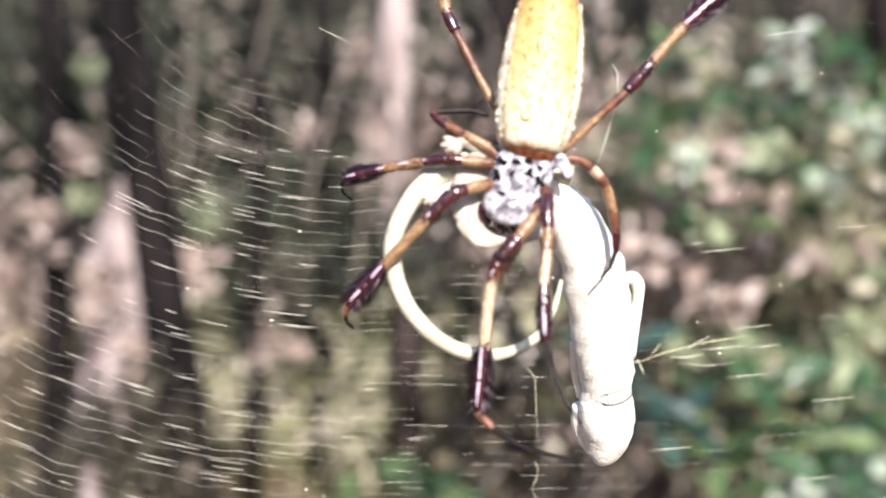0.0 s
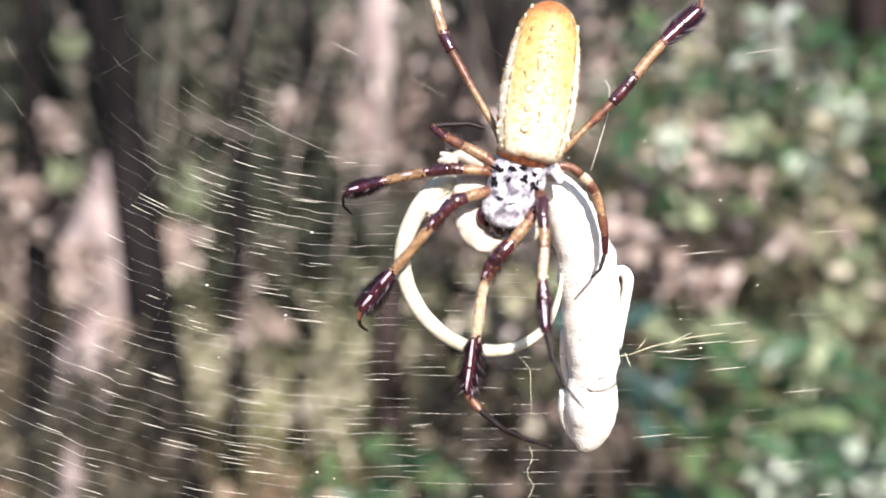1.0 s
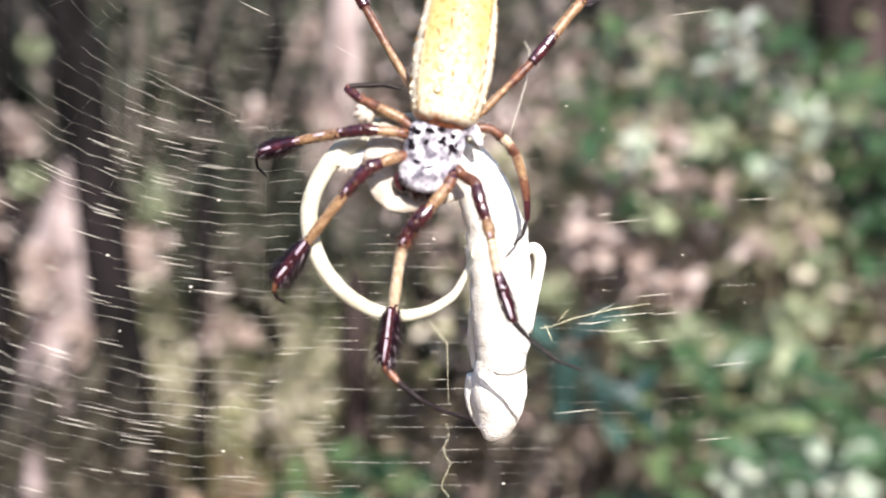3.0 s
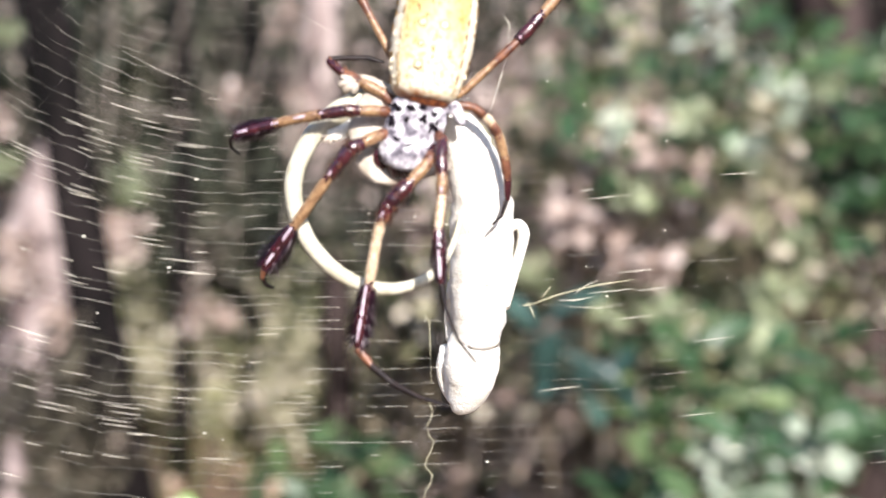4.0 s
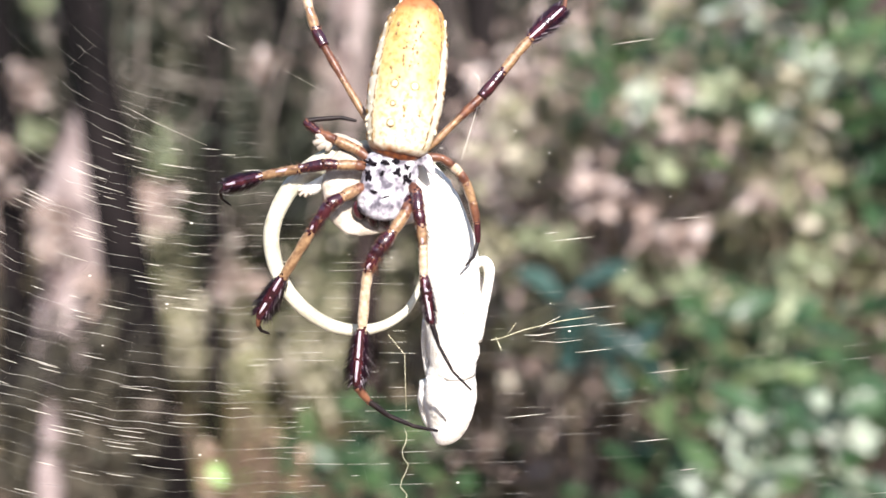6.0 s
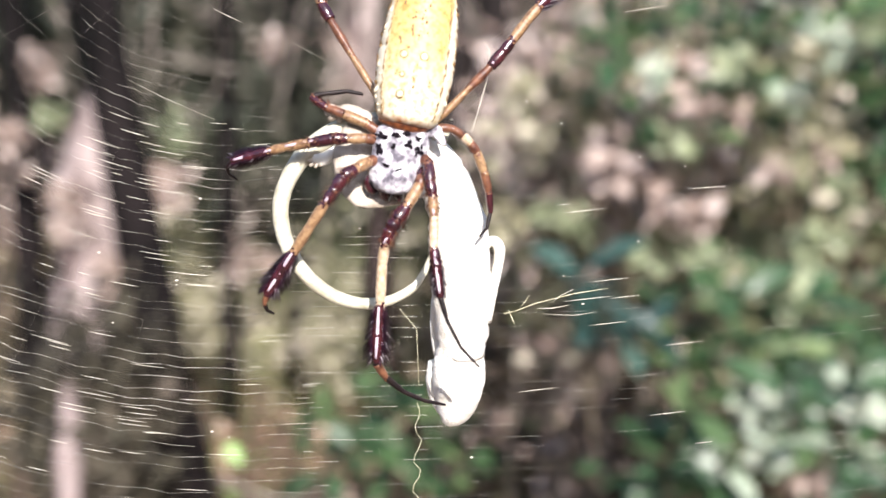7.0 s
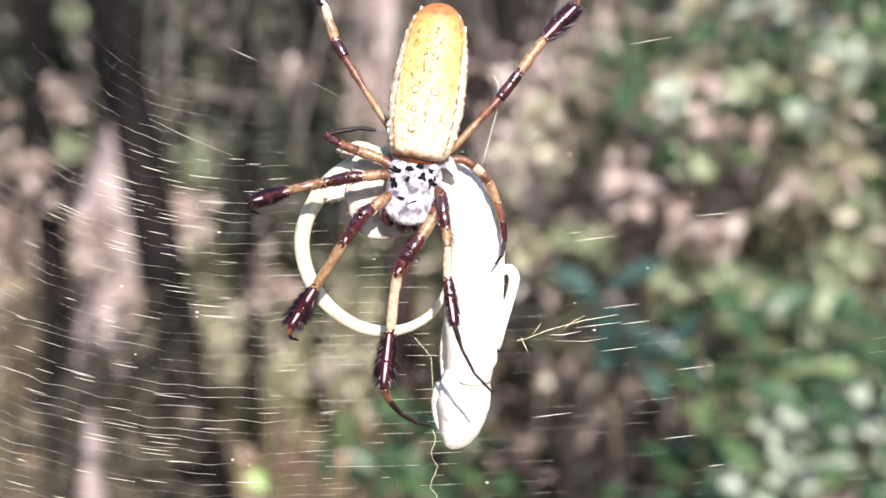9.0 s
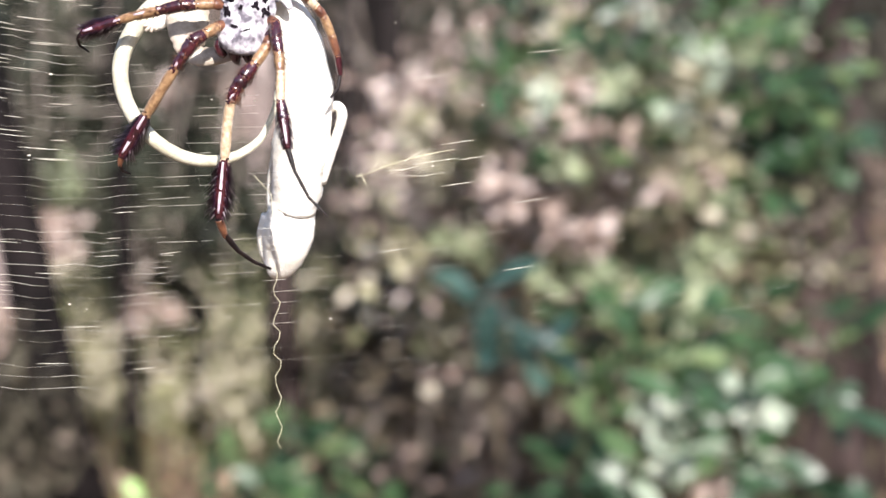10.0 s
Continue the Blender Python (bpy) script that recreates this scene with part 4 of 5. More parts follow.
        tube(bm, [(*at_web(a, b, w), r) for a, b, w, r in rows], 5)
        part("loose_thread", bm, mat, web)
    tagged(web, "glinting orb web of fine pale silk", "spider web")


build_web()


def lathe(rows, sides, squash, seed, wob=0.03):
    bm = bmesh.new()
    tube(bm, [(*at_web(a, b, w), r * U) for a, b, w, r in spline(rows, 5)], sides, squash, wob, seed)
    return bm


def crumple(bm, size):
    """Slack folds in dried skin."""
    for v in bm.verts:
        q = v.co / U
        k = size * noise.noise(q * 0.022) + size * 0.35 * noise.noise(q * 0.07)
        v.co.x += k * U
        v.co.y += k * 0.5 * U


def build_prey():
    prey = new("lizard")
    prey.matrix_world = HOME

    def drawn(rows):
        """The trunk hangs a tenth longer than it looks, for it leans away."""
        return [(a, 40 + (b - 40) * 1.1, w, r * 0.97) for a, b, w, r in rows]
    torso = lathe(drawn([(50, 40, -52, 14), (70, 15, -50, 28), (92, -30, -48, 42), (104, -80, -46, 50), (106, -130, -45, 53), (103, -190, -44, 55), (97, -250, -43, 53), (90, -300, -42, 48), (84, -335, -42, 45)]), 22, 0.85, 1, 0.07)
    crumple(torso, 7)
    part("torso", torso, M_SKIN, prey)
    skull = lathe(drawn([(86, -310, -42, 40), (82, -335, -42, 46), (79, -352, -42, 49), (73, -385, -42, 52), (67, -415, -42, 45), (58, -440, -42, 32), (50, -456, -42, 18), (47, -463, -42, 6)]), 22, 0.8, 2, 0.05)
    crumple(skull, 4)
    head = part("head", skull, M_SKIN, prey)
    part("jaw", lathe(drawn([(38, -350, -58, 16), (30, -385, -60, 17), (32, -420, -58, 14), (44, -452, -52, 8)]), 14, 0.8, 3, 0.05), M_SKIN, head)
    tail = [(60, 30, -58, 20), (-20, 45, -62, 26), (-80, 40, -60, 24), (-130, 22, -56, 20), (-172, -15, -51, 16.5), (-197, -65, -48, 14.5), (-203, -110, -48, 14), (-190, -160, -48, 13.5), (-160, -205, -48, 13), (-115, -238, -50, 12), (-65, -252, -52, 11), (-15, -245, -54, 9), (25, -220, -56, 7.5), (42, -195, -58, 6), (54, -162, -61, 5), (60, -128, -64, 3)]
    tail = [(a * 1.04, b * 1.04, w, r) for a, b, w, r in tail]
    prey_tail = part("tail", lathe(tail, 14, 0.95, 4, 0.06), M_TAIL, prey)
    part("forelimb", lathe(drawn([(138, -285, -50, 11), (155, -235, -48, 10), (172, -185, -46, 10), (176, -160, -46, 11), (165, -148, -48, 10), (145, -160, -50, 8)]), 10, 1, 5, 0.08), M_SKIN, prey)
    part("forelimb", lathe(drawn([(52, -240, -62, 9), (42, -290, -66, 8), (40, -340, -66, 6)]), 9, 1, 6, 0.08), M_SKIN, prey)
    hind = []
    hind.append(part("hindlimb", lathe([(-50, 44, -42, 18), (-86, 26, -38, 32), (-94, -12, -34, 37), (-92, -48, -30, 31), (-82, -76, -26, 21), (-52, -80, -26, 17), (-14, -68, -28, 18), (30, -50, -34, 16)], 18, 0.34, 7, 0.16), M_GREYSKIN, prey))
    hind.append(part("hindlimb", lathe([(-90, 30, -45, 9), (-120, 0, -44, 10), (-150, -22, -46, 12), (-165, -20, -46, 8)], 10, 0.9, 8, 0.15), M_SKIN, prey))
    for k, (da, db) in enumerate(((-18, -6), (-14, -14), (-4, -16), (6, -12))):
        part("toe", lathe([(-155, -22, -44, 4), (-155 + da, -22 + db, -42, 3)], 6, 1, 20 + k, 0.1), M_GREYSKIN, hind[1])
    hind.append(part("hindlimb", lathe([(-58, 44, -42, 13), (-92, 60, -38, 12), (-114, 66, -35, 10), (-130, 60, -33, 8)], 10, 0.9, 9, 0.15), M_GREYSKIN, prey))
    for k, (da, db) in enumerate(((-30, 8), (-34, -8), (-24, -20), (-4, -22))):
        part("toe", lathe([(-122, 62, -34, 7), (-124 + da * 0.5, 62 + db * 0.5, -31, 6.5), (-124 + da * 0.8, 62 + db * 0.8, -34, 4.5)], 7, 1, 30 + k, 0.1), M_GREYSKIN, hind[2])
    tagged(prey, "dead bleached white lizard hanging in a spider web", "lizard")
    return prey, prey_tail, hind


PREY, PREY_TAIL, PREY_HIND = build_prey()
MATS = {"c": M_CREAM, "a": M_AMBER, "b": M_BROWN, "m": M_MAROON, "k": M_BLACK}


def banded(joints, origin, sides=12):
    """One jointed tube in bands of colour: joints are (a, b, w, radius, colour of the piece that ends here)."""
    bm = bmesh.new()
    rng = random.Random(int(abs(joints[0][0] * 7 + joints[-1][1])))
    used, rows, tint = ["b"], [], []
    for j in joints[1:]:
        if j[4] not in used:
            used.append(j[4])
    steps = (0, 0.07, 0.16, 0.3, 0.46, 0.62, 0.78, 0.9, 0.96)
    for i in range(1, len(joints)):
        j0, j1 = joints[i - 1], joints[i]
        here = used.index(j1[4])
        before = used.index(joints[max(i - 1, 1)][4])
        after = used.index(joints[min(i + 1, len(joints) - 1)][4])
        p, q = at_web(*j0[:3]) - origin, at_web(*j1[:3]) - origin
        for s in steps if i < len(joints) - 1 else (*steps, 1.0):
            r = j0[3] + (j1[3] - j0[3]) * s
            knob = 0.10 * math.exp(-((s - 0.05) / 0.07) ** 2) if s < 0.3 else 0
            rows.append((*p.lerp(q, s), r * U * (0.86 + 0.17 * math.sin(math.pi * s) + knob + rng.uniform(-0.03, 0.03))))
            ring = []
            for k in range(sides):
                c = here
                if s < 0.1 and rng.random() < 0.5 - 3 * s:
                    c = before
                elif s > 0.85 and rng.random() < (s - 0.8) * 2.5:
                    c = after
                elif j1[4] in "ac" and k in (2, 3) and rng.random() < 0.45:
                    c = 0
                ring.append(c)
            tint.append(ring)
    tube(bm, rows, sides, wobble=0.03, seed=3)
    bm.faces.ensure_lookup_table()
    for n, f in enumerate(bm.faces):
        f.material_index = tint[min(n // sides, len(tint) - 1)][n % sides]
    return bm, [MATS[u] for u in used]


def segment(name, joints, origin, parent, label=""):
    bm, mats = banded(joints, origin)
    ob = new(name, mesh_of(name, bm, mats[0]))
    for m in mats[1:]:
        ob.data.materials.append(m)
    ob.parent = parent
    if label:
        ob["label"] = label
    return ob


def brush(a, b, r, origin, count, seed, bare=2.0, reach=1.0):
    """Stiff hairs standing off a leg segment; past bare, the front of the leg stays free of them."""
    rng = random.Random(seed)
    bm = bmesh.new()
    p, q = at_web(*a) - origin, at_web(*b) - origin
    way = (q - p).normalized()
    ref = way.cross(Vector((0, 1, 0))).normalized()
    other = way.cross(ref)
    for i in range(count):
        t = rng.random()
        ang = rng.uniform(0, 6.283)
        out = ref * math.cos(ang) + other * math.sin(ang)
        if -out.y > bare:
            continue
        c = p.lerp(q, t)
        ln = reach * r * U * rng.uniform(1.0, 1.5) * (0.75 + 0.45 * math.sin(math.pi * t))
        tip = c + out * ln + way * ln * 0.8
        s = way.cross(out) * 1.3 * U
        v = [bm.verts.new(c + out * r * U * 0.6 + s), bm.verts.new(c + out * r * U * 0.6 - s), bm.verts.new(c + out * r * U * 0.6 + way * 2.4 * U), bm.verts.new(tip)]
        bm.faces.new((v[0], v[1], v[3]))
        bm.faces.new((v[1], v[2], v[3]))
        bm.faces.new((v[2], v[0], v[3]))
    return bm


def leg(spider, thigh, shin, foot, tuft, seed):
    """A leg in three jointed pieces; it turns at its hip, the foot at the ankle."""
    hip = at_web(*thigh[0][:3])
    upper = segment("leg", thigh, hip, spider)
    upper.location = hip
    segment("shin", shin, hip, upper)
    if tuft:
        a, b, r = tuft
        part("hair_tuft", brush(a, b, r * 1.15, hip, 760, seed, 0.72), M_TUFT, upper, "dark brush of stiff hair")
        # pale grey hairs added for the glint of light round the tuft
        part("hair_fringe", brush(a, b, r * 1.15, hip, 130, seed + 9, 0.6, 1.22), M_FRINGE, upper, "fringe of hair with its edge glint put into a pale colour")
    lines = [(tuft[0], tuft[1], shin[-2][3]), (shin[0][:3], shin[2][:3], shin[1][3])] if tuft else []
    for a, b, r in lines:
        # a pale line puts the glossy highlight down the front of the dark bands
        rows = [(*(at_web(*(p + (q - p) * f for p, q in zip(a, b))) - hip + at_web(0, 0, r * (0.86 + 0.05 * math.sin(f * 9)))), (2.8 * math.sin(math.pi * (0.06 + 0.88 * f)) ** 0.5 + 0.4 * noise.noise((f * 7, seed, r))) * U) for f in np.linspace(0.03, 0.97, 14)]
        bm = bmesh.new()
        tube(bm, rows, 7, 0.45)
        part("highlight_line", bm, M_HIGHLIGHT, upper, "lilac highlight put as a line on a dark band")
    for a, b in (((thigh[-2][:3], thigh[-1][:3])), ((shin[0][:3], shin[2][:3]))):
        part("bristle", brush(a, b, thigh[-1][3] * 0.95, hip, 60, seed + 40), M_BROWN, upper, "sparse brown bristle")
    ankle = at_web(*foot[0][:3])
    f = segment("foot", foot, ankle, upper, "thin dark foot")
    f.location = ankle - hip
    return upper, f, hip


WIDE = ((0, 5, 18, 50, 100, 150, 195, 232, 256, 269), (30, 44, 53, 60, 64, 62, 57, 48, 36, 20))


def build_spider():
    s = new("spider")
    s.matrix_world = HOME
    # abdomen: rings along its own axis, a little flattened
    bm = bmesh.new()
    rows = [(0, 0, 0, 30), (0, 0, 5, 44), (0, 0, 18, 53), (0, 0, 50, 60), (0, 0, 100, 64), (0, 0, 150, 62), (0, 0, 195, 57), (0, 0, 232, 48), (0, 0, 256, 36), (0, 0, 269, 20), (0, 0, 274, 3)]
    tube(bm, [(x * U, y * U, z * U, r * U) for x, y, z, r in spline(rows, 7)], 56, 0.82, 0.012, 3)
    for v in bm.verts:
        x, z = v.co.x / U, v.co.z / U
        rim = max(0.0, abs(x) / 64 - 0.72) / 0.28
        v.co.x *= 1 + 0.07 * rim * noise.noise((z * 0.12, 2 if x > 0 else 7, 0)) + 0.02 * rim * math.sin(z * 0.9)
        v.co.y *= 1 + 0.03 * rim * math.sin(z * 0.7 + 1)
    ab = part("abdomen", bm, M_ABDOMEN, s, "golden yellow abdomen, pale at the waist and rust at the tip", Matrix.Translation(at_web(6, 45, 14)) @ Matrix.Rotation(radians(8.5), 4, "Y"))
    for x, z, r in ((-20, 113, 6.8), (14, 113, 7), (-17, 48, 6.8), (-18, 80, 4.8)):
        bm = bmesh.new()
        bmesh.ops.create_uvsphere(bm, u_segments=12, v_segments=7, radius=r * U)
        bmesh.ops.scale(bm, vec=(1, 0.14, 1), verts=bm.verts)
        ring = bmesh.new()
        bmesh.ops.create_uvsphere(ring, u_segments=14, v_segments=7, radius=(r + 0.9) * U)
        bmesh.ops.scale(ring, vec=(1, 0.10, 1), verts=ring.verts)
        depth = 0.82 * math.sqrt(max((63.5 if z > 90 else 62 if z > 60 else 59.5) ** 2 - x * x, 0))
        at = Matrix.Translation(Vector((x, -depth - (0.4 if z > 90 else 1.2), z)) * U) @ Matrix.Rotation(math.asin(x / 64), 4, "Z")
        part("spot", bm, M_DOT, ab, "pale raised spot", at)
        part("spot_ring", ring, M_PIT, ab, "thin dark ring", at)
    for side in (-1, 1):
        for inner, rad in ((0.99, 2.8), (0.81, 1.7)):
            rows = []
            for k in range(92):
                z = 14 + k * 2.6
                rr = np.interp(z, WIDE[0], WIDE[1])
                f = min(0.995, inner + 0.04 * noise.noise((z * 0.11, side * 3, inner)))
                rows.append((side * rr * f * U, (-0.82 * rr * math.sqrt(1 - f * f) - 0.3) * U, z * U, rad * U * max(0.1, 0.7 + 1.3 * noise.noise((z * 0.16, side * 5, inner * 8)))))
            bm = bmesh.new()
            tube(bm, rows, 7, 1.0, 0.25, 5)
            part("seam", bm, M_PIT, ab, "thin dark seam")
        lump = random.Random(31 + side)
        z = 20
        while z < 258:
            # a row of pale lumps down each flank
            r = lump.uniform(1.8, 4.6)
            rr = np.interp(z, WIDE[0], WIDE[1])
            f = 0.92 + lump.uniform(-0.06, 0.05)
            bm = bmesh.new()
            bmesh.ops.create_icosphere(bm, subdivisions=2, radius=r * U)
            bmesh.ops.scale(bm, vec=(0.8, 0.28, lump.uniform(0.9, 2.8)), verts=bm.verts)
            part("lump", bm, M_MARGIN, ab, "pale raised lump", Matrix.Translation(Vector((side * rr * f, -0.82 * rr * math.sqrt(1 - f * f) + 0.3, z)) * U) @ Matrix.Rotation(lump.uniform(-0.5, 0.5), 4, "Y"))
            z += r * lump.uniform(2.4, 7.0)
    dots = random.Random(14)
    for k in range(66):
        # a broken line down the middle, a fainter one beside it and a few strays
        z = 64 + (k % 22) * 7.4 + dots.uniform(-2.5, 2.5)
        x = (2 if k < 22 else dots.choice((-12, 11, 13, -28, 28, -30))) + dots.uniform(-2.5, 2.5)
        if dots.random() < (0.2 if k < 22 else 0.45):
            continue
        bm = bmesh.new()
        bmesh.ops.create_uvsphere(bm, u_segments=8, v_segments=5, radius=dots.uniform(1.2, 2.6) * U)
        bmesh.ops.scale(bm, vec=(dots.uniform(0.6, 1.1), 0.3, dots.uniform(1.0, 1.9)), verts=bm.verts)
        part("pit", bm, M_PIT, ab, "small dark pit", Matrix.Translation(Vector((x, -0.82 * math.sqrt((63.5 - max(0, z - 150) * 0.12) ** 2 - x * x) + 0.2, z)) * U))
    bm = bmesh.new()
    tube(bm, [(*at_web(a, b, w), r * U) for a, b, w, r in spline([(4, 60, 6, 44), (3, 52, 5, 45), (2, 46, 3, 40), (0, 38, 0, 30)], 3)], 24, 0.78, 0.05, 5)
    part("waist", bm, M_RIM, s, "rust brown waist")
    # carapace: broad behind, with the raised head in front
    bm = bmesh.new()
    rows = [(4, 46, -2, 26), (3, 38, 2, 42), (0, 18, 7, 48), (-4, -6, 10, 46), (-8, -28, 13, 43), (-12, -46, 16, 40), (-14, -58, 16, 34), (-15, -65, 13, 18)]
    tube(bm, [(*at_web(a, b, w), r * U) for a, b, w, r in spline(rows, 5)], 26, 0.62, 0.05, 6)
    lobe = lathe([(30, 40, -4, 10), (44, 42, 0, 13), (56, 42, 0, 11), (66, 28, -2, 8), (72, 18, -4, 4)], 14, 0.7, 9, 0.08)
    part("shoulder", lobe, M_CARAPACE, s, "silver-haired shoulder of the carapace")
    shell = part("carapace", bm, M_CARAPACE, s, "silver carapace with black patches")
    rng = random.Random(77)
    for x, z, rx, rz, turn in ((-31, 25, 8, 4, 20), (-7, 27, 5, 4, 0), (-33, 2, 5, 8, -20), (-10, 8, 3, 5, 10), (14, 13, 5, 6, 30), (28, 22, 5, 4, 0), (27, 3, 6, 7, 40), (5, -10, 6, 4, -30), (10, 31, 4, 3, 0), (-20, -24, 7, 2, 25), (-4, -32, 6, 2, -20), (22, -14, 3, 5, 0), (33, 12, 3, 5, 0)):
        bm = bmesh.new()
        bmesh.ops.create_icosphere(bm, subdivisions=3, radius=U)
        off = rng.random() * 50
        for v in bm.verts:
            d = v.co / U
            v.co *= 1 + 1.1 * noise.noise((d.x * 1.5 + off, d.y, d.z * 1.5))
        bmesh.ops.scale(bm, vec=(rx * 1.25, 2.0, rz * 1.2), verts=bm.verts)
        r = 47 if z > -10 else 41
        depth = 8 + 0.62 * math.sqrt(max(r * r - (x + 4) ** 2, 50)) + (1.0 if z > -15 else 6)
        part("patch", bm, M_PATCH, shell, "black patch", Matrix.Translation(at_web(x, z, depth)) @ Matrix.Rotation(radians(turn), 4, "Y"))
    for x in (-24, -2):
        bm = lathe([(x, -48, 6, 9), (x, -62, 4, 11), (x + 3, -74, 0, 8), (x + 8, -80, -6, 3)], 10, 1, 7)
        part("fang", bm, M_MAROON, s, "dark fang")
    for pts in ([(-38, -36, 6, 6), (-50, -46, 8, 9), (-48, -60, 6, 9), (-40, -68, 2, 5)], [(16, -40, 8, 5), (24, -62, 12, 6), (14, -76, 6, 5)]):
        part("feeler", lathe(pts, 8, 1, 8), M_MAROON, s)
    legs = {}
    # left legs, front to rear
    legs["l1"] = leg(s, [(-22, -8, 0, 10, "b"), (-42, -18, 20, 10, "m"), (-52, -24, 30, 10, "b"), (-70, -38, 42, 10, "a"), (-90, -55, 52, 13, "m")],
                     [(-90, -55, 52, 13, "m"), (-103, -78, 50, 11, "m"), (-118, -100, 44, 9, "m"), (-142, -138, 30, 9, "a"), (-166, -176, 14, 9, "a"), (-190, -215, -2, 13, "m"), (-211, -250, -16, 8, "m")],
                     [(-211, -250, -16, 6, "b"), (-215, -262, -24, 4, "b"), (-212, -272, -38, 3, "k"), (-202, -276, -54, 2, "k")],
                     ((-168, -180, 12), (-209, -246, -14), 13), 1)
    legs["l2"] = leg(s, [(-25, 14, 0, 10, "b"), (-45, 18, 14, 9, "m"), (-60, 18, 22, 9, "b"), (-88, 14, 30, 9, "a"), (-112, 12, 34, 11, "m")],
                     [(-112, 12, 34, 11, "m"), (-150, 4, 28, 9, "m"), (-195, -4, 20, 8, "a"), (-216, -9, 14, 8, "a"), (-250, -18, 4, 9, "m"), (-285, -26, -8, 6, "m")],
                     [(-285, -26, -8, 4, "k"), (-295, -32, -24, 3, "k"), (-296, -40, -44, 2.4, "k"), (-284, -46, -66, 1.6, "k")],
                     ((-214, -9, 14), (-284, -26, -8), 10), 2)
    legs["l3"] = leg(s, [(-25, 26, -6, 10, "b"), (-60, 48, -2, 9.5, "b"), (-100, 62, 2, 9, "a")],
                     [(-100, 62, 2, 9, "b"), (-130, 72, 0, 7.5, "b"), (-158, 90, -6, 7, "m")],
                     [(-158, 90, -6, 6, "m"), (-140, 97, -12, 4.6, "k"), (-98, 105, -20, 4, "k"), (-72, 102, -26, 3, "k")], None, 3)
    legs["l4"] = leg(s, [(-18, 34, -16, 7, "b"), (-42, 100, -14, 6.5, "b"), (-90, 180, -10, 6.5, "a"), (-126, 242, -6, 7.5, "b")],
                     [(-126, 242, -6, 10, "m"), (-142, 272, -4, 10, "m"), (-155, 312, -6, 8.5, "a"), (-163, 340, -8, 8.5, "c"), (-182, 392, -14, 11, "m"), (-192, 425, -18, 7, "m")],
                     [(-192, 425, -18, 5, "k"), (-205, 500, -40, 4, "k"), (-210, 570, -66, 2, "k")],
                     ((-165, 342, -8), (-190, 420, -18), 11), 4)
    # right legs
    legs["r1"] = leg(s, [(22, -14, 4, 10, "b"), (38, -40, 20, 10, "m"), (34, -56, 27, 10, "b"), (14, -90, 38, 10, "a"), (-2, -112, 44, 15, "m")],
                     [(-2, -112, 44, 14, "m"), (-15, -130, 44, 12, "m"), (-25, -152, 40, 9, "m"), (-32, -185, 32, 9, "c"), (-40, -252, 18, 9, "c"), (-46, -296, 6, 13, "m"), (-54, -350, -8, 8, "m")],
                     [(-54, -350, -8, 8, "a"), (-48, -376, -30, 6, "b"), (-30, -404, -62, 4.4, "k"), (-6, -424, -98, 3.8, "k"), (18, -436, -136, 2.6, "k")],
                     ((-40, -252, 18), (-53, -344, -6), 14), 5)
    legs["r2"] = leg(s, [(26, 0, 6, 9, "b"), (46, -18, 26, 10, "b"), (48, -52, 36, 11, "m")],
                     [(48, -52, 36, 11, "m"), (52, -76, 38, 9, "m"), (54, -110, 36, 8, "a"), (52, -160, 32, 8, "c"), (56, -185, 29, 10, "m"), (62, -242, 20, 6, "m")],
                     [(62, -242, 20, 5.5, "b"), (72, -280, 16, 3.2, "k"), (94, -325, 12, 2.7, "k"), (124, -358, 8, 2, "k")],
                     ((53, -165, 31), (61, -238, 21), 8), 6)
    segment("leg_base", [(0, 42, -2, 8, "b"), (12, 22, 0, 9, "b"), (28, -3, 6, 9, "b")], legs["r2"][2], legs["r2"][0])
    legs["r3"] = leg(s, [(30, 32, -6, 8, "m"), (64, 48, -8, 7.5, "a"), (84, 47, -14, 7.5, "b"), (102, 36, -20, 7.5, "b")],
                     [(102, 36, -20, 8, "b"), (114, 26, -24, 8.5, "c"), (128, 8, -28, 8.5, "b"), (142, -25, -32, 8.5, "a"), (152, -60, -35, 7, "b"), (157, -95, -36, 5, "m")],
                     [(156, -95, -36, 4, "k"), (152, -120, -28, 3, "k"), (140, -134, -14, 2, "k")], None, 7)
    legs["r4"] = leg(s, [(22, 34, -16, 7, "b"), (70, 70, -14, 6.5, "a"), (110, 112, -12, 6.5, "a"), (150, 152, -10, 8, "b")],
                     [(150, 152, -10, 10, "m"), (172, 178, -8, 10, "m"), (185, 195, -8, 9, "m"), (212, 232, -10, 9, "a"), (232, 256, -12, 9, "a"), (262, 288, -16, 12, "m"), (293, 317, -22, 7, "m")],
                     [(293, 317, -22, 4, "b"), (297, 350, -30, 3, "b"), (300, 440, -56, 2, "k")],
                     ((230, 254, -12), (290, 314, -21), 12), 8)
    tagged(s, "large spider with golden abdomen and banded tufted legs", "spider")
    return s, legs, ab


SPIDER, LEGS, ABDOMEN = build_spider()


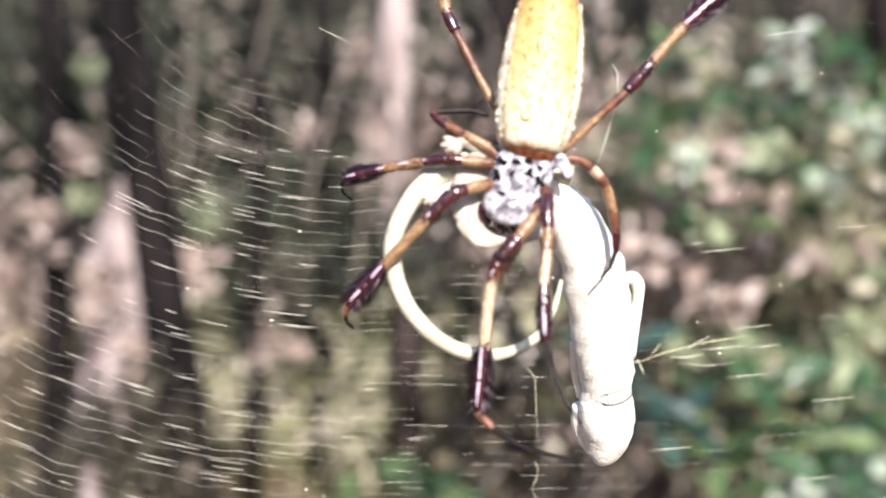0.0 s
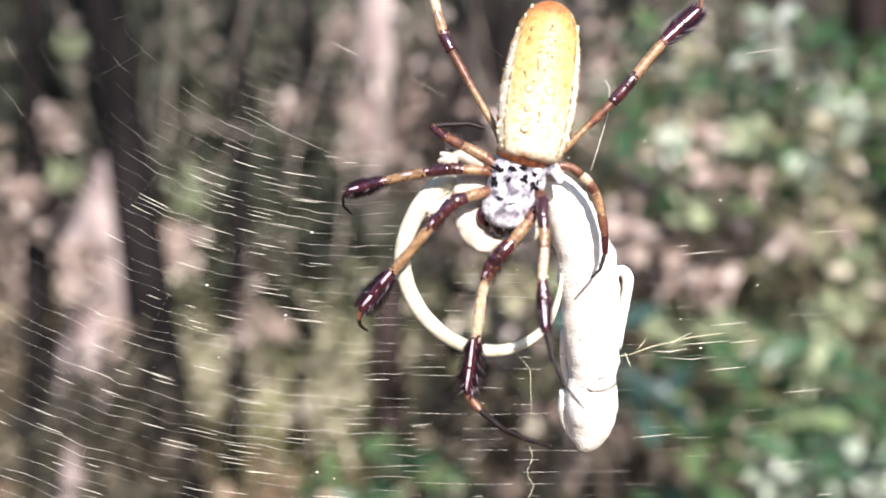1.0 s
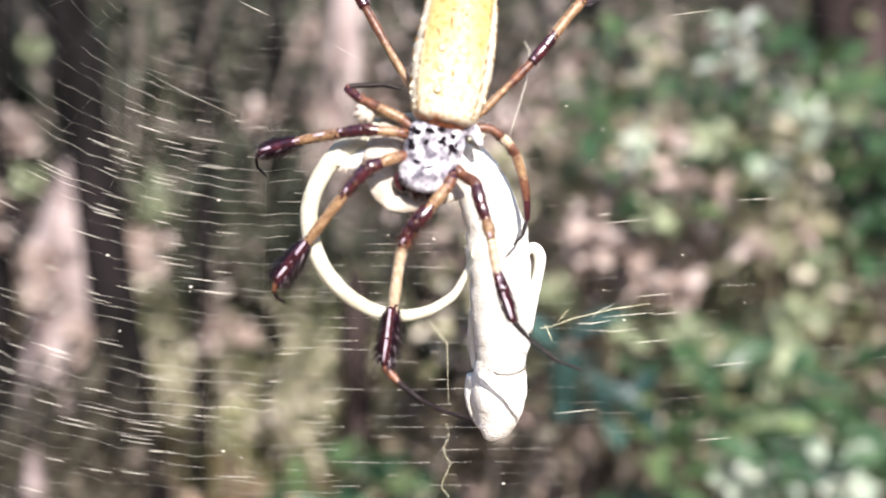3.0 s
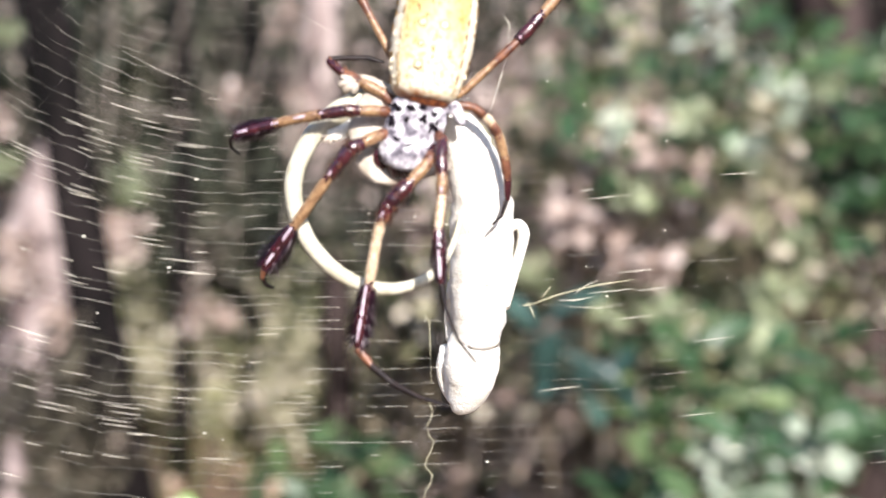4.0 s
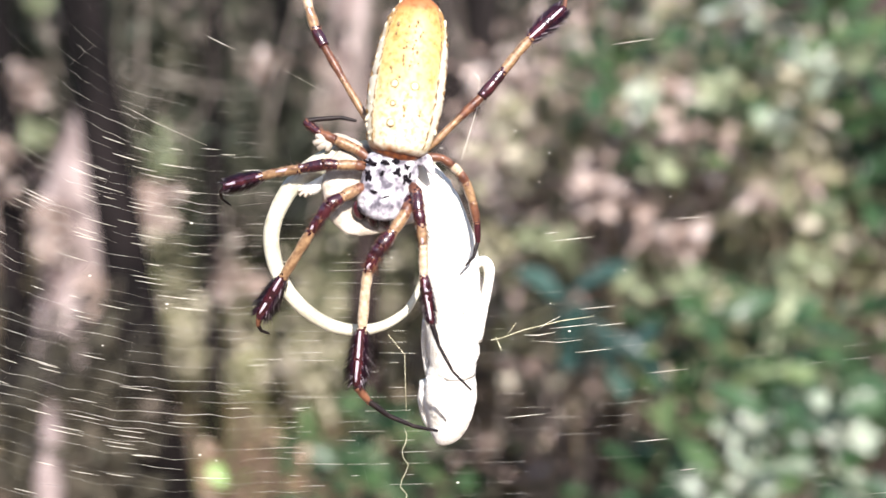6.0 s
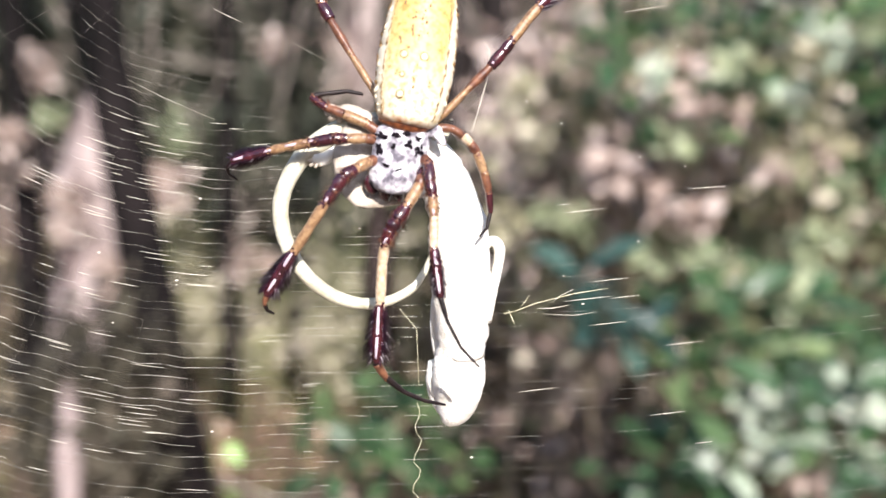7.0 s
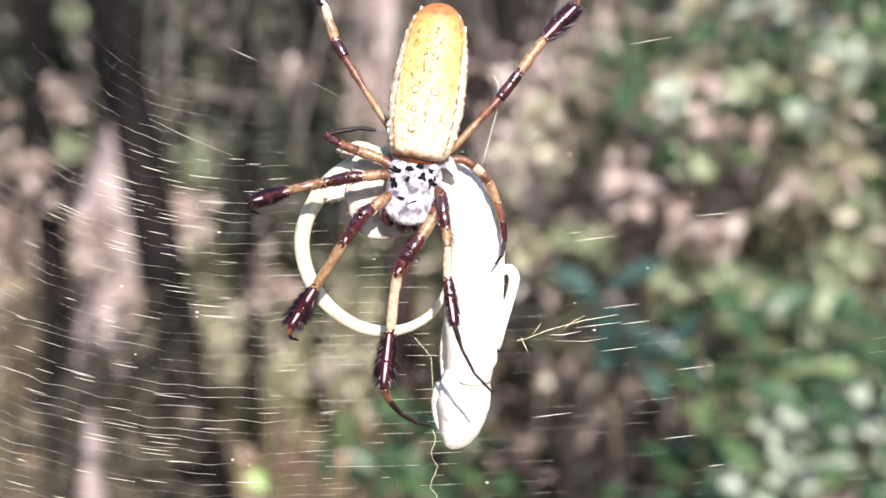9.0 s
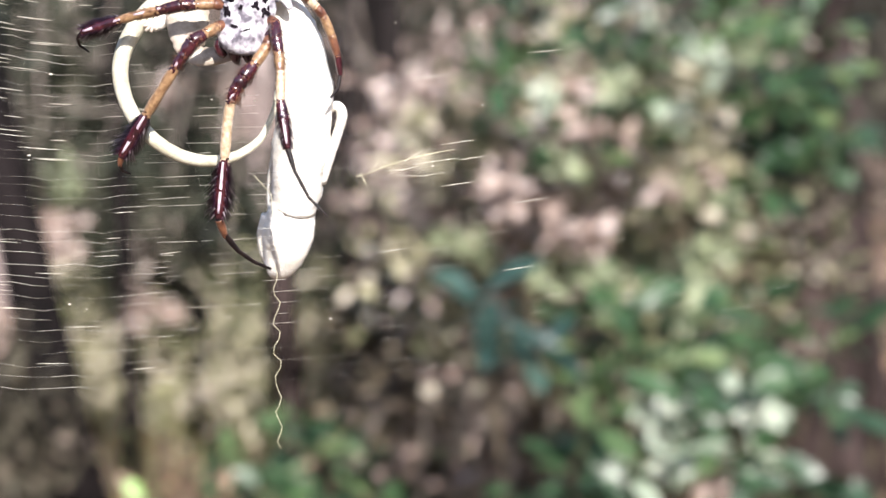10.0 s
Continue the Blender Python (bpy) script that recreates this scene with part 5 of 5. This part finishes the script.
def motions():
    """The legs stir and the prey swings a little on its silk."""
    def swing(key, rows):
        upper, _, hip = LEGS[key]
        walk(upper, [(r[0], Matrix.Translation(hip + (at_web(*r[4:]) if len(r) > 4 else Vector())) @ pose(0, 0, 0, *r[1:4])) for r in rows])
    # the forebody bends at the waist while the abdomen hangs still: seconds, degrees about x, y, z, shift in millimetres
    bends = [
        (0, 0, 10.3, -10, -0.22, -0.3, 0.09), (0.5, 0, 10.0, -10, 0.0, -0.3, 0.2), (1, -3, 7.5, -10, -0.8, -0.3, 0.23),
        (1.5, -3, 7.0, -9, -0.8, -0.3, 0.4), (2.5, -3, 5.5, -7, -0.32, -0.3, 0.5), (4, 0, 8.5, -9, 0.1, -0.3, 0.32),
        (4.5, -2, 4.5, -6, 0.1, 0, 0.3), (5, -2, 5.5, -5, -0.1, -0.3, 0), (5.5, -2, 6.3, -7, -0.2, -0.3, 0.2), (7, -1.5, 2.7, -2, -0.15, -0.3, 0.1),
        (7.5, -4, 2.2, -4, -0.7, -0.3, -0.2), (8.5, -0.5, 0.6, 0, 0, -0.1, 0.08), (9, -2, 0.4, -2, 0, 0.1, 0.1), (9.5, 2, 1.5, 0, 0.4, 0, 0), (10, -1, 0, -1, 0.03, -0.1, 0.3)]
    waist = Matrix.Translation(at_web(2, 44, 8))
    # the hub sways in the breeze: seconds, degrees about x, y, z at the waist
    sways = np.array([(0, 0.14, -2.15, 0.50), (0.3, -0.26, -1.63, 0.33), (0.5, 0.08, -1.21, 0.46), (0.8, 0.07, -1.08, 0.21), (1, 0.00, -1.39, 0.41), (1.2, 0.47, -1.37, 0.26), (1.5, 0.11, -1.56, 0.36), (1.8, 0.43, -0.24, 0.27), (2, 0.22, -0.05, 0.12), (2.2, 0.35, -0.44, 0.09), (2.5, 0.17, -1.45, 0.39), (2.7, 0.17, -1.45, 0.40), (3.8, 0.64, -0.06, -0.11), (4, 0.24, -0.21, 0.19), (4.2, 0.57, -0.45, -0.53), (4.5, 0.26, -1.06, 0.29), (5, 0.25, -0.70, 0.23), (5.2, 0.20, -0.71, 0.22), (5.5, 0.33, -1.11, 0.24), (5.7, 0.33, -1.11, 0.24), (6.8, -0.13, -0.25, 0.27), (7, 0.06, -0.36, 0.04), (7.2, 0.30, -0.14, 0.06), (7.5, -0.04, 0.14, -0.06), (7.7, 0.16, -0.30, -0.05), (8, -0.01, -0.70, -0.02), (8.5, 0.00, -0.00, 0.00), (8.7, -0.13, -0.05, 0.03), (9, 0.04, 0.20, 0.01), (9.2, -0.11, 0.35, 0.86), (9.5, 0.21, 0.20, -0.04), (9.7, -0.20, 0.24, -0.14), (9.8, -0.01, 1.06, -0.83), (10, 0.43, 1.58, -0.71)])
    hub = Matrix.Translation(HOME @ at_web(2, 44, 8))

    def swayed(t):
        return hub @ pose(0, 0, 0, *(np.interp(t, sways[:, 0], sways[:, k]) for k in (1, 2, 3))) @ hub.inverted() @ HOME

    def filled(table):
        """Rows at every time of the sway as well, between those given."""
        table = np.array(table)
        times = sorted({*table[:, 0], *sways[:, 0]})
        return [(t, *(np.interp(t, table[:, 0], table[:, k]) for k in range(1, table.shape[1]))) for t in times]
    turns = [(t, waist @ pose(x / 1000, y / 1000, z / 1000, a, b, c) @ waist.inverted()) for t, a, b, c, x, y, z in filled(bends)]
    still = ABDOMEN.matrix_basis.copy()
    walk(SPIDER, [(t, swayed(t) @ m) for t, m in turns])
    walk(ABDOMEN, [(t, m.inverted() @ still) for t, m in turns])
    swing("l1", [(0, -11, 5, 0), (0.5, -9, 2, 0), (1, -8, 4, -1), (1.5, -8, 1, -2), (2.5, -6, 6, -4), (4, -4, -2, 1), (4.5, -5, 2, 0), (5, -5, -5, 1), (5.5, -2, -3, -4), (7, -8, 0, 2), (7.5, -1, -2, 7), (8.5, 1, -1, 4), (9, 3, 1, 4), (9.5, 3, 2, 3), (10, 3, 2, 3)])
    swing("r1", [(0, -6, -9, -13), (0.5, -6, -8, -13), (1, 3, -1, -15), (1.5, 6, 0, -16), (2.5, 7, 1, -15), (4, -5, -4, -10), (4.5, 3, 2, -12), (5, 6, 0, -13), (5.5, -1, -4, -10), (7, -1, -5, -6), (7.5, 4, -3, -4), (8.5, -3, -1, 0), (9, 2, 0, -2), (10, 1, 0, -3)])
    swing("l2", [(0, -11, -1, -3), (0.5, -10, -4, 3), (1, -12, -3, 3), (1.5, -14, -3, 0), (2.5, -14, 1, -3), (4, -6, -6, 8), (4.5, -6, -3, 10), (5, -6, -4, 10), (5.5, -9, -3, 3), (7, -7, 0, 2), (7.5, -5, 1, 7), (8.5, 2, -1, 7), (9, 1, 0, 1), (10, 0, -1, 3)])
    swing("r2", [(0, -10, -5, -1), (0.5, -10, -5, -1), (1, -11, -6, -1), (1.5, -12, -9, -8), (1.8, -8, -11, -8), (2.2, 2, -16, -6, 14, -20), (2.5, 8, -19, -4, 28, -40), (2.7, 8, -20, -4, 28, -40), (3.8, -8, -6, 0), (4.5, -8, -5, 0), (5, -6, -7, -1), (5.5, 2, -9, 1), (7, -4, -4, 2), (7.5, -2, -5, 1), (8.5, 0, -1, 2), (9, -2, -2, 2), (9.5, -8, -2, 1), (10, -8, -2, 1)])
    swing("r4", [(0, -1, -6, 1), (1, -1, -6, 1), (1.5, 0, -6, 2), (2.5, -5, -7, 3), (4.5, -5, -6, 3), (7.5, -2, -2, 0), (8.5, 1, -1, -1), (9, -3, -2, 0), (10, -3, -2, 0)])
    swing("l4", [(0, -4, -6, -2), (1, -4, -6, -2), (1.5, 0, -7, 1), (2.5, -2, -6, -1), (4.5, -3, -6, -2), (7.5, -10, -3, -4), (8.5, -1, -1, 0), (9, -8, -2, -4), (10, -8, -2, -4)])
    upper, foot, hip = LEGS["r2"]
    rest = foot.location.copy()
    walk(foot, [(t, Matrix.Translation(rest) @ pose(0, 0, 0, 0, a, 0)) for t, a in ((0, 0), (1.7, 0), (2.2, -12), (2.5, -19), (2.7, -19), (3.8, 0), (10, 0))])
    upper, foot, hip = LEGS["r1"]
    walk(foot, [(t, Matrix.Translation(foot.location.copy()) @ pose(0, 0, 0, 0, a, b)) for t, a, b in ((0, -16, -58), (2.5, -18, -58), (4, -10, -52), (4.5, -8, -48), (5, 0, -24), (5.5, -6, -26), (7, -2, -12), (8.5, 0, 0), (10, 0, 0))])
    swing("r3", [(0, 18, 0, 0), (0.5, 18, 0, 0), (1, 15, 0, 0), (2.5, 13, 0, 0), (4, 14, 0, 0), (4.5, 12, 0, 0), (5, 9, 0, 0), (7, 8, 0, 0), (7.5, 4, 0, 0), (8.5, 3, 0, 0), (9, 6, 0, 0), (10, 12, 0, 0)])
    # the prey: seconds; its lean and turn in degrees, its shift in millimetres; the turns and shift of its tail loop
    hangs = [
        (0, 28, -15.2, -2.59, 0.74, -2.49, 5.9, 7, 1.72, -0.72, -0.77),
        (0.5, 28, -18.2, -3.60, 1.02, -3.41, 6.2, 5, 0.85, -0.51, -0.84),
        (1, 24, -12.5, -1.71, 0.35, 0.02, -0.6, 4, 1.16, -1.25, -0.42),
        (1.5, 23, -14.9, -3.05, 0.54, -1.69, -4.0, 3, -0.43, -0.73, -0.67),
        (2, 22, -13.7, -4.55, 0.52, -1.15, 0.2, 3, 0.9, -0.60, 0.25),
        (2.5, 21, -12.5, -3.93, 0.50, -0.97, 3.8, 3, 0.82, -0.46, -0.20),
        (4, 22, -5.6, -0.96, 0.15, 0.81, 2.7, 7, 2.55, -0.77, 1.11),
        (4.5, 20, -9.1, -3.62, 0.34, -0.44, 0.4, 6, 0.55, -0.56, 0.74),
        (5, 17, -4.2, -1.45, 0.07, 1.84, 1.5, 8, 1.43, -0.91, 0.19),
        (5.5, 16, -8.6, -3.16, 0.17, 1.46, 3.2, 8, 1.28, -0.91, 0.16),
        (7, 16, -7.4, -3.06, 0.26, 0.06, 5.5, 6, 1.58, -0.71, 0.09),
        (7.5, 10, -2.2, -0.52, 0.02, 2.48, 0.6, -0, 2.31, -0.43, 0.81),
        (8.5, 10, 0.3, 0.25, -0.01, 2.44, 1.4, -7, 0.02, 0.23, 0.64),
        (9, 15, -2.4, -0.76, 0.07, 1.37, 2.6, -6, 0.29, 0.14, 0.49),
        (9.5, 19, -0.1, -0.83, -0.10, 2.15, -0.6, -1, 1.03, -0.03, 1.61),
        (10, 23, 0.7, -1.35, -0.22, 2.52, 1.0, 1, -1.45, -0.13, 2.00),
    ]
    top = Matrix.Translation(at_web(70, 15, -50))
    hangs = filled(hangs)
    body = [(r[0], top @ pose(r[3] / 1000, r[4] / 1000, r[5] / 1000, r[1], r[2], 0) @ top.inverted()) for r in hangs]
    loop = [(r[0], pose(r[8] / 1000, r[9] / 1000, r[10] / 1000, 0, r[6], r[7])) for r in hangs]
    walk(PREY, [(t, swayed(t) @ m) for t, m in body])
    for piece in (PREY_TAIL, *PREY_HIND):
        walk(piece, [(t, m.inverted() @ n) for (t, m), (_, n) in zip(body, loop)])


motions()
